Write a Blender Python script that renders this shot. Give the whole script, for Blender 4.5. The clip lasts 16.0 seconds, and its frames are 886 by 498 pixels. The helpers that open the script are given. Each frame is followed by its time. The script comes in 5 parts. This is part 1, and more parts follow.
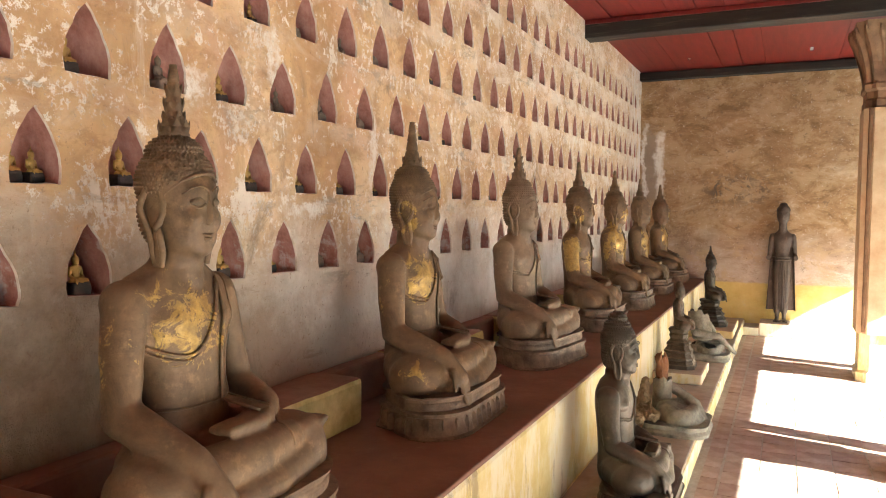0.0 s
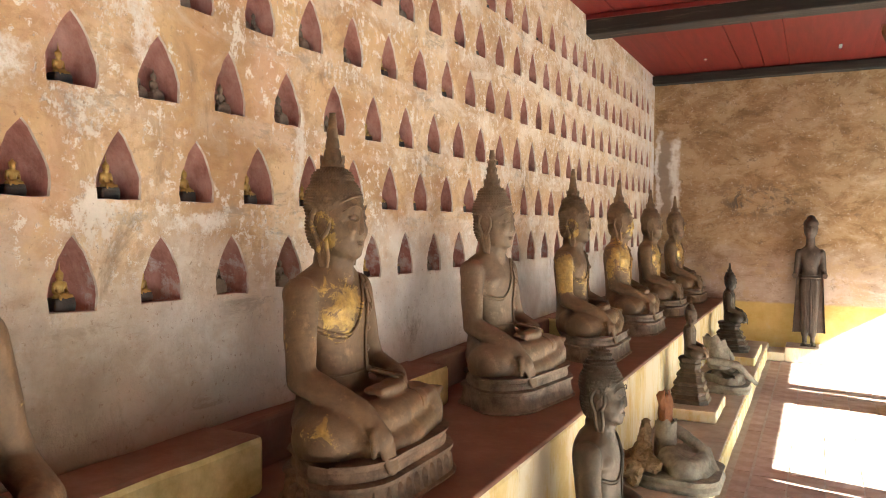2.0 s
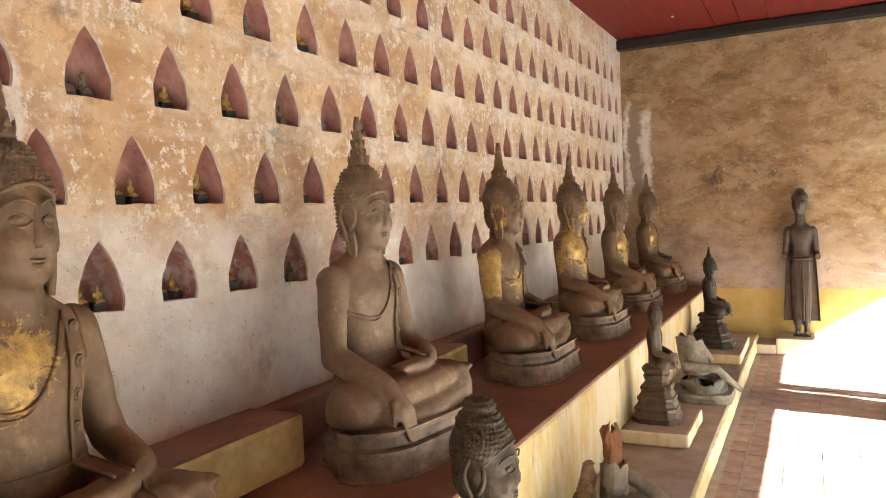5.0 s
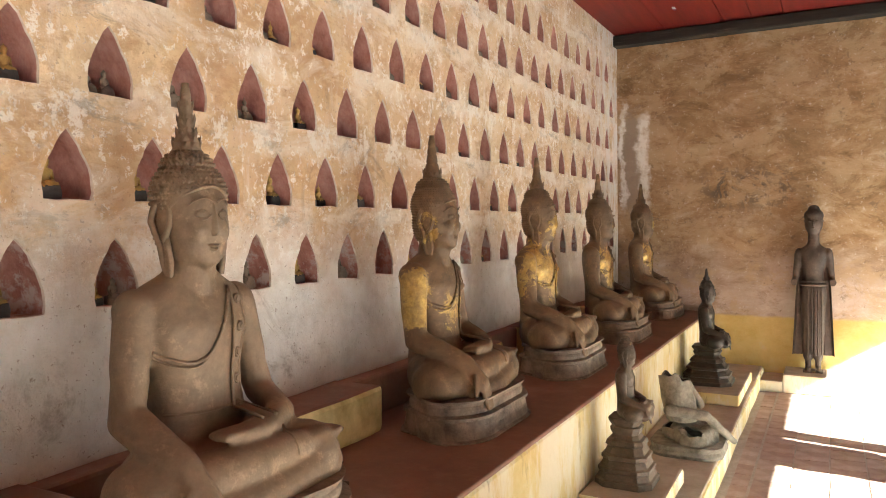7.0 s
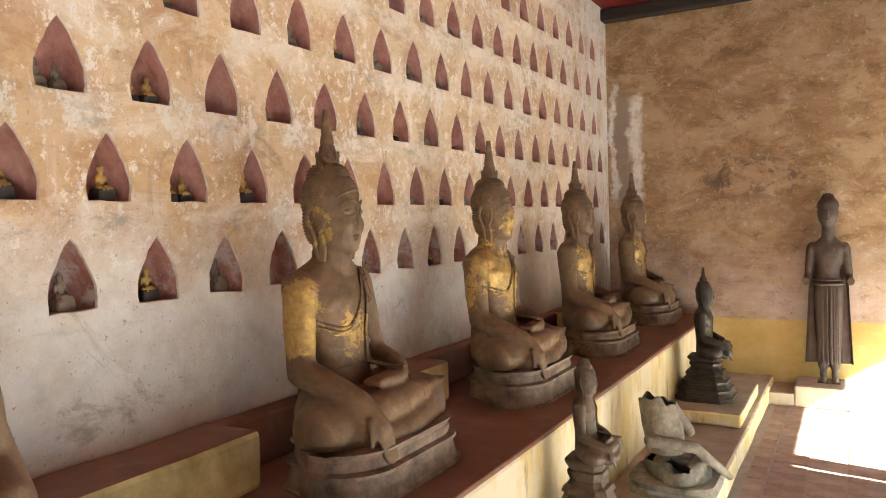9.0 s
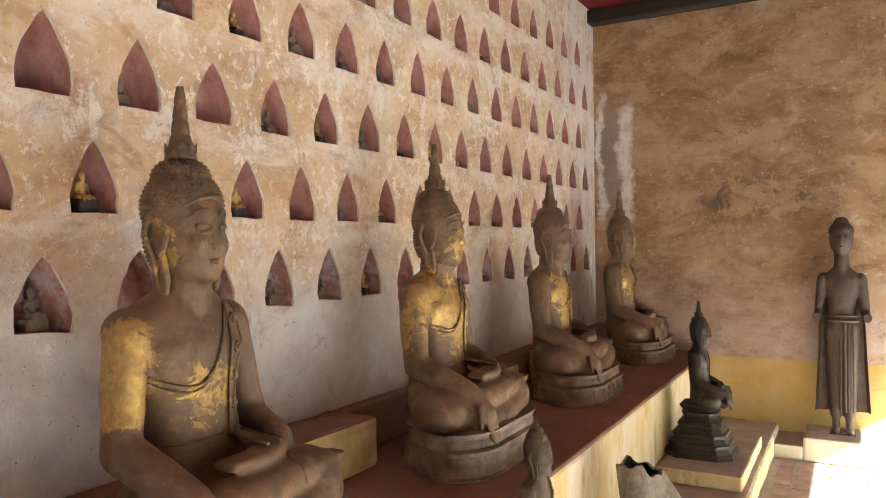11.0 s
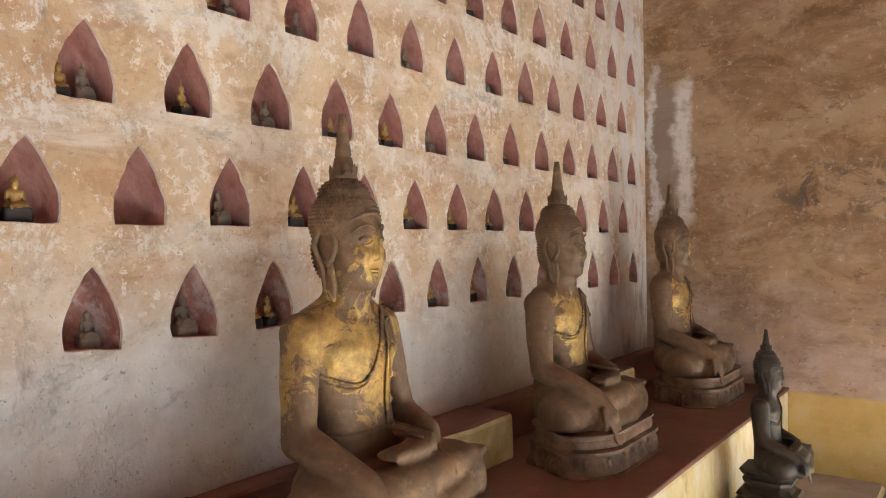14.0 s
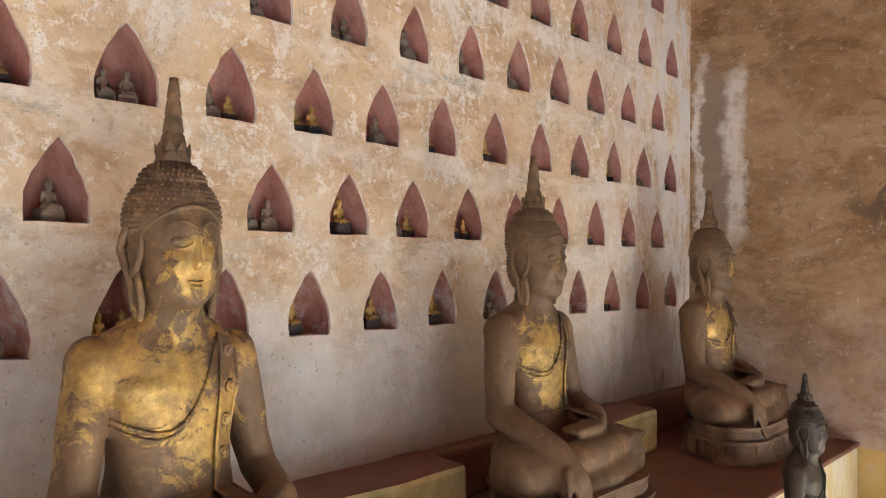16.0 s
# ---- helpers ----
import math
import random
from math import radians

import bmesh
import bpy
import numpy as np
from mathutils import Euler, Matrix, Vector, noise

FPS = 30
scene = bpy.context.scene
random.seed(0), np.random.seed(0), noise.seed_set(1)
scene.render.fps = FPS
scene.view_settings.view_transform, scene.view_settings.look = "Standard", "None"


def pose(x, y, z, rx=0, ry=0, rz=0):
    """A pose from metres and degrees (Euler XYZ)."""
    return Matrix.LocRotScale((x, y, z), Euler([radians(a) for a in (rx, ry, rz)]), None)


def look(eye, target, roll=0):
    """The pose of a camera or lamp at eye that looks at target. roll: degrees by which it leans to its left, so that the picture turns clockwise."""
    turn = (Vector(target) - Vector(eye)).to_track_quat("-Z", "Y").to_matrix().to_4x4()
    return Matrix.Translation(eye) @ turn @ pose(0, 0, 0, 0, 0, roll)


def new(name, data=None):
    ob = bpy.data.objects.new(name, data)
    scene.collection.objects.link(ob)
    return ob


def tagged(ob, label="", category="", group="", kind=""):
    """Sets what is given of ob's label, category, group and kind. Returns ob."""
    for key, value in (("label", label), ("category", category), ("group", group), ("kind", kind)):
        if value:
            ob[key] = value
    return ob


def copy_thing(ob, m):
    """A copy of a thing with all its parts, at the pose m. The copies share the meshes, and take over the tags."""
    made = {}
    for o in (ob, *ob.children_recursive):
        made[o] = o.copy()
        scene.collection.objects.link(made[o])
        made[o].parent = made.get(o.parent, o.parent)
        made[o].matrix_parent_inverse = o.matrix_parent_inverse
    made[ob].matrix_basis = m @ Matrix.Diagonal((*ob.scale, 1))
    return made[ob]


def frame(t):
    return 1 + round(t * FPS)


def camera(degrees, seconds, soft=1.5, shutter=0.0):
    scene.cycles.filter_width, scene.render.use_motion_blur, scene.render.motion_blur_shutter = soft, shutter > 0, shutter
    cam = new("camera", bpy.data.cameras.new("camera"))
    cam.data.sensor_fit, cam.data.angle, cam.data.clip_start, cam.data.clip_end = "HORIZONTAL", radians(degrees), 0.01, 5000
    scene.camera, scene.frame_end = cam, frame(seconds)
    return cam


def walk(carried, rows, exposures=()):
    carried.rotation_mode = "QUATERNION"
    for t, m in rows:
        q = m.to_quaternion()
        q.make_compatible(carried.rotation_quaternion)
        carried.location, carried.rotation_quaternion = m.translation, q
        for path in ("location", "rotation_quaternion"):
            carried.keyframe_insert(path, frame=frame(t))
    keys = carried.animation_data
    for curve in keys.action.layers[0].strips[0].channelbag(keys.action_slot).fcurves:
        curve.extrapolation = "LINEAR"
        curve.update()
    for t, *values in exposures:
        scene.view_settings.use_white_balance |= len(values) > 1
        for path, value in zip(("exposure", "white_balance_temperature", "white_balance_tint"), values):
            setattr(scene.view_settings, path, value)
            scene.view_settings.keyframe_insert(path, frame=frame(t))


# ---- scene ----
cam = camera(62.0, 16.0, soft=1.0)
PATH = [
    (0, (1.825, -0.171, 1.528), (0.982, 1.639, 1.421), 0.4),
    (0.5, (1.809, 0.011, 1.536), (0.997, 1.836, 1.443), -0.6),
    (1, (1.833, 0.214, 1.535), (0.986, 2.024, 1.455), 0.3),
    (1.5, (1.862, 0.383, 1.529), (0.972, 2.172, 1.458), 1.2),
    (2, (1.847, 0.564, 1.523), (0.943, 2.347, 1.455), 0.3),
    (2.5, (1.86, 0.76, 1.537), (0.953, 2.541, 1.474), -1.3),
    (3, (1.898, 0.985, 1.537), (0.972, 2.756, 1.481), 0.2),
    (3.5, (1.923, 1.173, 1.516), (0.986, 2.938, 1.429), -0.5),
    (4, (1.887, 1.371, 1.518), (0.975, 3.148, 1.42), -1.9),
    (4.2, (1.894, 1.419, 1.52), (0.991, 3.201, 1.422), -2.3),
    (6.5, (1.876, 2.369, 1.501), (0.987, 4.159, 1.442), -2.1),
    (7, (1.922, 2.583, 1.505), (0.99, 4.352, 1.44), -0.7),
    (7.5, (1.912, 2.778, 1.489), (0.967, 4.538, 1.404), -2.0),
    (8, (1.895, 2.973, 1.505), (0.958, 4.738, 1.427), -3.1),
    (8.5, (1.931, 3.209, 1.506), (0.983, 4.969, 1.43), -1.5),
    (9, (1.962, 3.394, 1.498), (0.988, 5.139, 1.426), -1.6),
    (9.2, (1.956, 3.47, 1.489), (0.998, 5.224, 1.415), -1.5),
    (11.3, (1.828, 4.227, 1.493), (0.853, 5.973, 1.498), -0.6),
    (11.5, (1.806, 4.282, 1.531), (0.818, 6.021, 1.555), -1.3),
    (12, (1.762, 4.432, 1.544), (0.708, 6.13, 1.592), -1.3),
    (12.5, (1.781, 4.639, 1.528), (0.646, 6.285, 1.565), 0.8),
    (13, (1.775, 4.82, 1.511), (0.604, 6.441, 1.503), -0.4),
    (13.5, (1.771, 5.007, 1.527), (0.601, 6.628, 1.509), -1.9),
    (14, (1.82, 5.241, 1.521), (0.641, 6.856, 1.514), -0.8),
    (14.5, (1.877, 5.44, 1.508), (0.645, 7.016, 1.505), -1.3),
    (15, (1.863, 5.669, 1.477), (0.606, 7.225, 1.45), 0.2),
    (15.5, (1.874, 5.851, 1.497), (0.615, 7.404, 1.456), -1.3),
    (16, (1.896, 6.016, 1.507), (0.515, 7.463, 1.54), 0.6),
]
walk(cam, [(t, look(eye, target, roll)) for t, eye, target, roll in PATH], [(0, 4.43, 5600, -11), (9, 4.39, 5520, -11), (12, 4.28, 5300, -9), (16, 4.28, 5200, -9)])

from mathutils.bvhtree import BVHTree

# ---- world, sun, exposure ----
SUN_WAY = Vector((-1.0, 0.2, -0.62)).normalized()   # the way the sunlight travels
world = bpy.data.worlds.new("world")
scene.world = world
world.use_nodes = True
wn = world.node_tree
sky = wn.nodes.new("ShaderNodeTexSky")
sky.sky_type, sky.sun_disc = "NISHITA", False
sky.sun_elevation = math.asin(-SUN_WAY.z)
sky.sun_rotation = math.atan2(-SUN_WAY.x, -SUN_WAY.y)
wn.links.new(sky.outputs[0], wn.nodes["Background"].inputs[0])
wn.nodes["Background"].inputs[1].default_value = 0.10
sun_data = bpy.data.lights.new("sun", "SUN")
sun_data.energy, sun_data.angle, sun_data.color = 5.0, radians(0.5), (1.0, 0.96, 0.90)
sun = new("sun", sun_data)
sun.matrix_world = look(Vector((12, -1, 9)), Vector((12, -1, 9)) + SUN_WAY)

# ---- materials ----


class Nodes:
    """A small hand for writing node materials."""

    def __init__(self, name):
        self.mat = bpy.data.materials.new(name)
        self.mat.use_nodes = True
        self.t = self.mat.node_tree
        self.bsdf = self.t.nodes["Principled BSDF"]
        self.co = self.t.nodes.new("ShaderNodeTexCoord").outputs["Object"]

    def link(self, a, b):
        if isinstance(a, (int, float)):
            b.default_value = a
        elif isinstance(a, tuple):
            b.default_value = (*a, 1.0) if len(a) == 3 else a
        else:
            self.t.links.new(a, b)

    def scaled(self, sx, sy, sz, co=None):
        n = self.t.nodes.new("ShaderNodeMapping")
        n.inputs["Scale"].default_value = (sx, sy, sz)
        self.t.links.new(co or self.co, n.inputs[0])
        return n.outputs[0]

    def noise(self, scale, detail=4, rough=0.6, co=None, distortion=0.0):
        n = self.t.nodes.new("ShaderNodeTexNoise")
        self.t.links.new(co or self.co, n.inputs["Vector"])
        n.inputs["Scale"].default_value, n.inputs["Detail"].default_value = scale, detail
        n.inputs["Roughness"].default_value, n.inputs["Distortion"].default_value = rough, distortion
        return n.outputs[0]

    def voronoi(self, scale, feature="F1", co=None):
        n = self.t.nodes.new("ShaderNodeTexVoronoi")
        n.feature = feature
        self.t.links.new(co or self.co, n.inputs["Vector"])
        n.inputs["Scale"].default_value = scale
        return n.outputs[0]

    def ramp(self, fac, *stops):
        n = self.t.nodes.new("ShaderNodeValToRGB")
        e = n.color_ramp.elements
        while len(e) < len(stops):
            e.new(0.5)
        for k, (p, c) in enumerate(stops):
            e[k].position = p
            e[k].color = (c, c, c, 1) if isinstance(c, (int, float)) else (*c, 1)
        self.link(fac, n.inputs[0])
        return n.outputs[0]

    def mix(self, fac, a, b, mode="MIX"):
        n = self.t.nodes.new("ShaderNodeMix")
        n.data_type, n.blend_type = "RGBA", mode
        self.link(fac, n.inputs[0])
        self.link(a, n.inputs[6])
        self.link(b, n.inputs[7])
        return n.outputs[2]

    def math(self, op, a, b=0.0, c=0.0):
        n = self.t.nodes.new("ShaderNodeMath")
        n.operation = op
        n.use_clamp = False
        for k, v in enumerate((a, b, c)):
            self.link(v, n.inputs[k])
        return n.outputs[0]

    def axis(self, k):
        n = self.t.nodes.new("ShaderNodeSeparateXYZ")
        self.t.links.new(self.co, n.inputs[0])
        return n.outputs[k]

    def near(self, p, r0, r1):
        """1 within r0 of the place p, 0 beyond r1."""
        n = self.t.nodes.new("ShaderNodeVectorMath")
        n.operation = "DISTANCE"
        self.t.links.new(self.co, n.inputs[0])
        n.inputs[1].default_value = p
        m = self.t.nodes.new("ShaderNodeMapRange")
        self.t.links.new(n.outputs["Value"], m.inputs[0])
        for k, v in ((1, r0), (2, r1), (3, 1.0), (4, 0.0)):
            m.inputs[k].default_value = v
        return m.outputs[0]

    def random(self):
        return self.t.nodes.new("ShaderNodeObjectInfo").outputs["Random"]

    def done(self, color, rough=0.8, metal=0.0, bump=None, strength=0.3, dist=0.01):
        self.link(color, self.bsdf.inputs["Base Color"])
        self.link(rough, self.bsdf.inputs["Roughness"])
        self.link(metal, self.bsdf.inputs["Metallic"])
        if bump is not None:
            b = self.t.nodes.new("ShaderNodeBump")
            b.inputs["Strength"].default_value, b.inputs["Distance"].default_value = strength, dist
            self.link(bump, b.inputs["Height"])
            self.t.links.new(b.outputs[0], self.bsdf.inputs["Normal"])
        return self.mat


def mat_niche_wall():
    n = Nodes("ochre_limewash")
    big = n.noise(1.1, 5, 0.6)
    mid = n.noise(5.0, 6, 0.65)
    fine = n.noise(42.0, 5, 0.7)
    ochre = n.ramp(big, (0.34, (0.44, 0.265, 0.115)), (0.5, (0.64, 0.44, 0.23)), (0.64, (0.76, 0.60, 0.39)))
    ochre = n.mix(n.ramp(mid, (0.4, 0.0), (0.7, 0.5)), ochre, (0.42, 0.24, 0.13))
    # grey-white plaster bare below the lowest niches
    zz = n.math("ADD", n.axis(2), n.math("MULTIPLY", n.math("SUBTRACT", n.noise(2.4, 6, 0.7), 0.5), 1.1))
    low = n.ramp(n.math("MULTIPLY", n.math("SUBTRACT", zz, 1.0), 1.0), (0.10, 1.0), (0.55, 0.0))
    grey = n.ramp(mid, (0.3, (0.68, 0.65, 0.59)), (0.6, (0.84, 0.81, 0.75)))
    cloud = n.ramp(n.noise(2.6, 8, 0.72, None, 0.9), (0.47, 0.0), (0.60, 0.62))
    ochre = n.mix(cloud, ochre, (0.40, 0.25, 0.13))
    rosy = n.ramp(n.noise(1.8, 6, 0.7, n.scaled(1.0, 1.3, 0.8), 0.5), (0.52, 0.0), (0.66, 0.5))
    ochre = n.mix(rosy, ochre, (0.60, 0.38, 0.27))
    ashen = n.ramp(n.noise(3.4, 8, 0.75, n.scaled(1.0, 0.8, 1.4), 0.7), (0.54, 0.0), (0.64, 0.3))
    ochre = n.mix(ashen, ochre, (0.42, 0.36, 0.28))
    col = n.mix(low, ochre, grey)
    bleach = n.t.nodes.new("ShaderNodeMapRange")
    n.link(n.math("ADD", n.axis(1), n.math("MULTIPLY", n.math("SUBTRACT", n.noise(1.3, 6, 0.7), 0.5), 4.0)), bleach.inputs[0])
    for k, v in ((1, 3.2), (2, 6.8), (3, 0.0), (4, 0.58)):
        bleach.inputs[k].default_value = v
    col = n.mix(bleach.outputs[0], col, n.ramp(n.noise(2.2, 7, 0.7, None, 0.4), (0.34, (0.50, 0.36, 0.21)), (0.5, (0.66, 0.54, 0.37)), (0.64, (0.77, 0.69, 0.55))))
    smear = n.ramp(n.noise(6.0, 10, 0.78, n.scaled(1, 0.75, 1.25), 0.25), (0.50, 0.0), (0.57, 0.55))
    smear = n.math("MULTIPLY", smear, n.math("SUBTRACT", 1.0, n.math("MULTIPLY", low, 0.8)))
    col = n.mix(smear, col, (0.40, 0.235, 0.115))
    # old lime showing where the wash has flaked
    streak = n.noise(3.2, 9, 0.75, n.scaled(1, 1, 0.6), 0.5)
    band = n.math("ABSOLUTE", n.math("SUBTRACT", n.math("FRACT", n.math("SUBTRACT", n.math("DIVIDE", n.math("SUBTRACT", n.axis(2), 1.27), 0.3185), 0.36)), 0.5))
    white = n.math("SUBTRACT", streak, n.math("MULTIPLY", band, 0.16))
    white = n.math("ADD", white, n.ramp(n.math("MULTIPLY", n.axis(1), 0.1), (0.42, 0.0), (0.65, 0.022)))
    flake = n.ramp(n.math("ADD", white, n.math("MULTIPLY", n.math("SUBTRACT", fine, 0.5), 0.4)), (0.545, 0.0), (0.60, 0.85))
    col = n.mix(flake, col, (0.78, 0.72, 0.64))
    crowd = n.ramp(n.noise(3.0, 4, 0.6), (0.40, 0.0), (0.62, 0.075))
    chip = n.ramp(n.math("ADD", n.noise(24.0, 9, 0.8), crowd), (0.598, 0.0), (0.622, 0.95))
    col = n.mix(chip, col, (0.80, 0.74, 0.66))
    # soft lime bloom and grey mould along the courses under the niches
    bloom = n.math("SUBTRACT", n.noise(4.5, 7, 0.7, n.scaled(1, 0.7, 1.4), 0.6), n.math("MULTIPLY", band, 0.35))
    col = n.mix(n.math("MULTIPLY", n.ramp(bloom, (0.42, 0.0), (0.56, 0.6)), n.ramp(n.math("MULTIPLY", n.axis(1), 0.1), (0.22, 0.3), (0.5, 1.0))), col, (0.80, 0.74, 0.65))
    mould = n.math("SUBTRACT", n.noise(9.0, 8, 0.78, n.scaled(1, 0.5, 1.5), 0.4), n.math("MULTIPLY", band, 0.4))
    mould = n.math("MULTIPLY", n.ramp(mould, (0.50, 0.0), (0.58, 0.6)), n.ramp(n.noise(1.6, 3, 0.5), (0.46, 0.0), (0.60, 1.0)))
    col = n.mix(mould, col, (0.27, 0.24, 0.19))
    drip = n.ramp(n.noise(3.5, 6, 0.7, n.scaled(1, 1.2, 0.16)), (0.60, 0.0), (0.70, 0.55))
    col = n.mix(drip, col, (0.74, 0.68, 0.60))
    for (ly, lz), (ry, rz) in (((2.17, 2.10), (0.05, 0.19)), ((2.93, 1.83), (0.05, 0.30)), ((1.75, 1.93), (0.10, 0.10)), ((2.4, 1.52), (0.22, 0.05)), ((4.2, 1.42), (0.16, 0.14)), ((9.75, 1.95), (0.07, 0.5)), ((9.35, 2.3), (0.07, 0.28)), ((9.55, 2.75), (0.06, 0.2))):
        dy = n.math("DIVIDE", n.math("SUBTRACT", n.math("ADD", n.axis(1), n.math("MULTIPLY", n.math("SUBTRACT", n.noise(7.0, 6, 0.7), 0.5), 0.16)), ly), ry)
        dz = n.math("DIVIDE", n.math("SUBTRACT", n.math("ADD", n.axis(2), n.math("MULTIPLY", n.math("SUBTRACT", n.noise(9.0, 6, 0.7), 0.5), 0.14)), lz), rz)
        d = n.math("ADD", n.math("MULTIPLY", dy, dy), n.math("MULTIPLY", dz, dz))
        patch = n.ramp(n.math("ADD", d, n.math("MULTIPLY", fine, 0.7)), (0.55, 0.85), (1.15, 0.0))
        patch = n.math("MULTIPLY", patch, n.ramp(n.noise(12.0, 7, 0.75), (0.42, 0.15), (0.54, 1.0)))
        col = n.mix(patch, col, (0.80, 0.76, 0.70))
    # brown foot stain, darkened further at both ends of the wall
    foot_brown = n.ramp(n.math("SUBTRACT", n.math("ADD", n.axis(2), n.math("MULTIPLY", n.math("SUBTRACT", n.noise(2.6, 7, 0.72), 0.5), 1.0)), 0.6), (0.42, 0.9), (0.82, 0.0))
    foot_brown = n.math("MULTIPLY", foot_brown, n.ramp(n.math("MULTIPLY", n.axis(1), 0.1), (0.2, 1.0), (0.32, 0.15), (0.60, 0.15), (0.80, 0.7)))
    col = n.mix(foot_brown, col, (0.33, 0.24, 0.16))
    # newer pale plaster patched along the foot of the middle stretch
    pale = n.math("MULTIPLY", low, n.ramp(n.math("MULTIPLY", n.axis(1), 0.1), (0.24, 0.0), (0.36, 0.85), (0.72, 0.85), (0.82, 0.2)))
    col = n.mix(pale, col, n.ramp(n.noise(6.0, 8, 0.75), (0.34, (0.60, 0.57, 0.53)), (0.5, (0.76, 0.74, 0.71)), (0.64, (0.84, 0.83, 0.81))))
    # dark brown towards the wall foot, only along the near stretch
    foot_dark = n.ramp(n.math("SUBTRACT", zz, 0.9), (0.25, 0.8), (0.75, 0.0))
    foot_dark = n.math("MULTIPLY", foot_dark, n.ramp(n.math("MULTIPLY", n.axis(1), 0.1), (0.16, 1.0), (0.24, 0.0)))
    col = n.mix(foot_dark, col, n.ramp(mid, (0.35, (0.16, 0.115, 0.075)), (0.62, (0.36, 0.28, 0.20))))
    grime = n.ramp(n.noise(2.0, 8, 0.75, n.scaled(1, 1, 0.8), 1.0), (0.58, 0.0), (0.68, 0.6))
    col = n.mix(grime, col, (0.20, 0.15, 0.10))
    speck = n.ramp(n.noise(48.0, 5, 0.75), (0.60, 0.0), (0.64, 0.6))
    col = n.mix(speck, col, (0.24, 0.15, 0.09))
    # damp, bleached corner by the end wall
    edge = n.t.nodes.new("ShaderNodeMapRange")
    n.link(n.axis(1), edge.inputs[0])
    edge.inputs[1].default_value, edge.inputs[2].default_value = 8.6, 10.05
    dmask = n.math("MULTIPLY", edge.outputs[0], n.ramp(n.noise(4.0, 7, 0.7, n.scaled(1, 2.0, 0.7)), (0.44, 0.0), (0.54, 0.95)))
    col = n.mix(dmask, col, (0.72, 0.69, 0.66))
    h = n.math("ADD", n.math("MULTIPLY", mid, 1.4), n.math("ADD", n.math("MULTIPLY", fine, 0.35), n.math("MULTIPLY", flake, -0.25)))
    return n.done(col, 0.9, 0.0, h, 0.8, 0.014)


def mat_niche_inside():
    n = Nodes("red_niche_wash")
    a = n.noise(11.0, 8, 0.75, n.scaled(1, 1, 0.6))
    col = n.ramp(a, (0.34, (0.25, 0.10, 0.08)), (0.5, (0.38, 0.185, 0.15)), (0.68, (0.50, 0.29, 0.24)))
    peel = n.math("MULTIPLY", n.ramp(n.noise(9.0, 8, 0.75), (0.50, 0.0), (0.58, 0.8)), n.ramp(n.math("SUBTRACT", n.axis(2), 1.0), (0.40, 1.0), (0.56, 0.12)))
    col = n.mix(peel, col, (0.52, 0.45, 0.42))
    return n.done(col, 0.9, 0.0, n.noise(22.0, 6, 0.75), 0.7, 0.008)


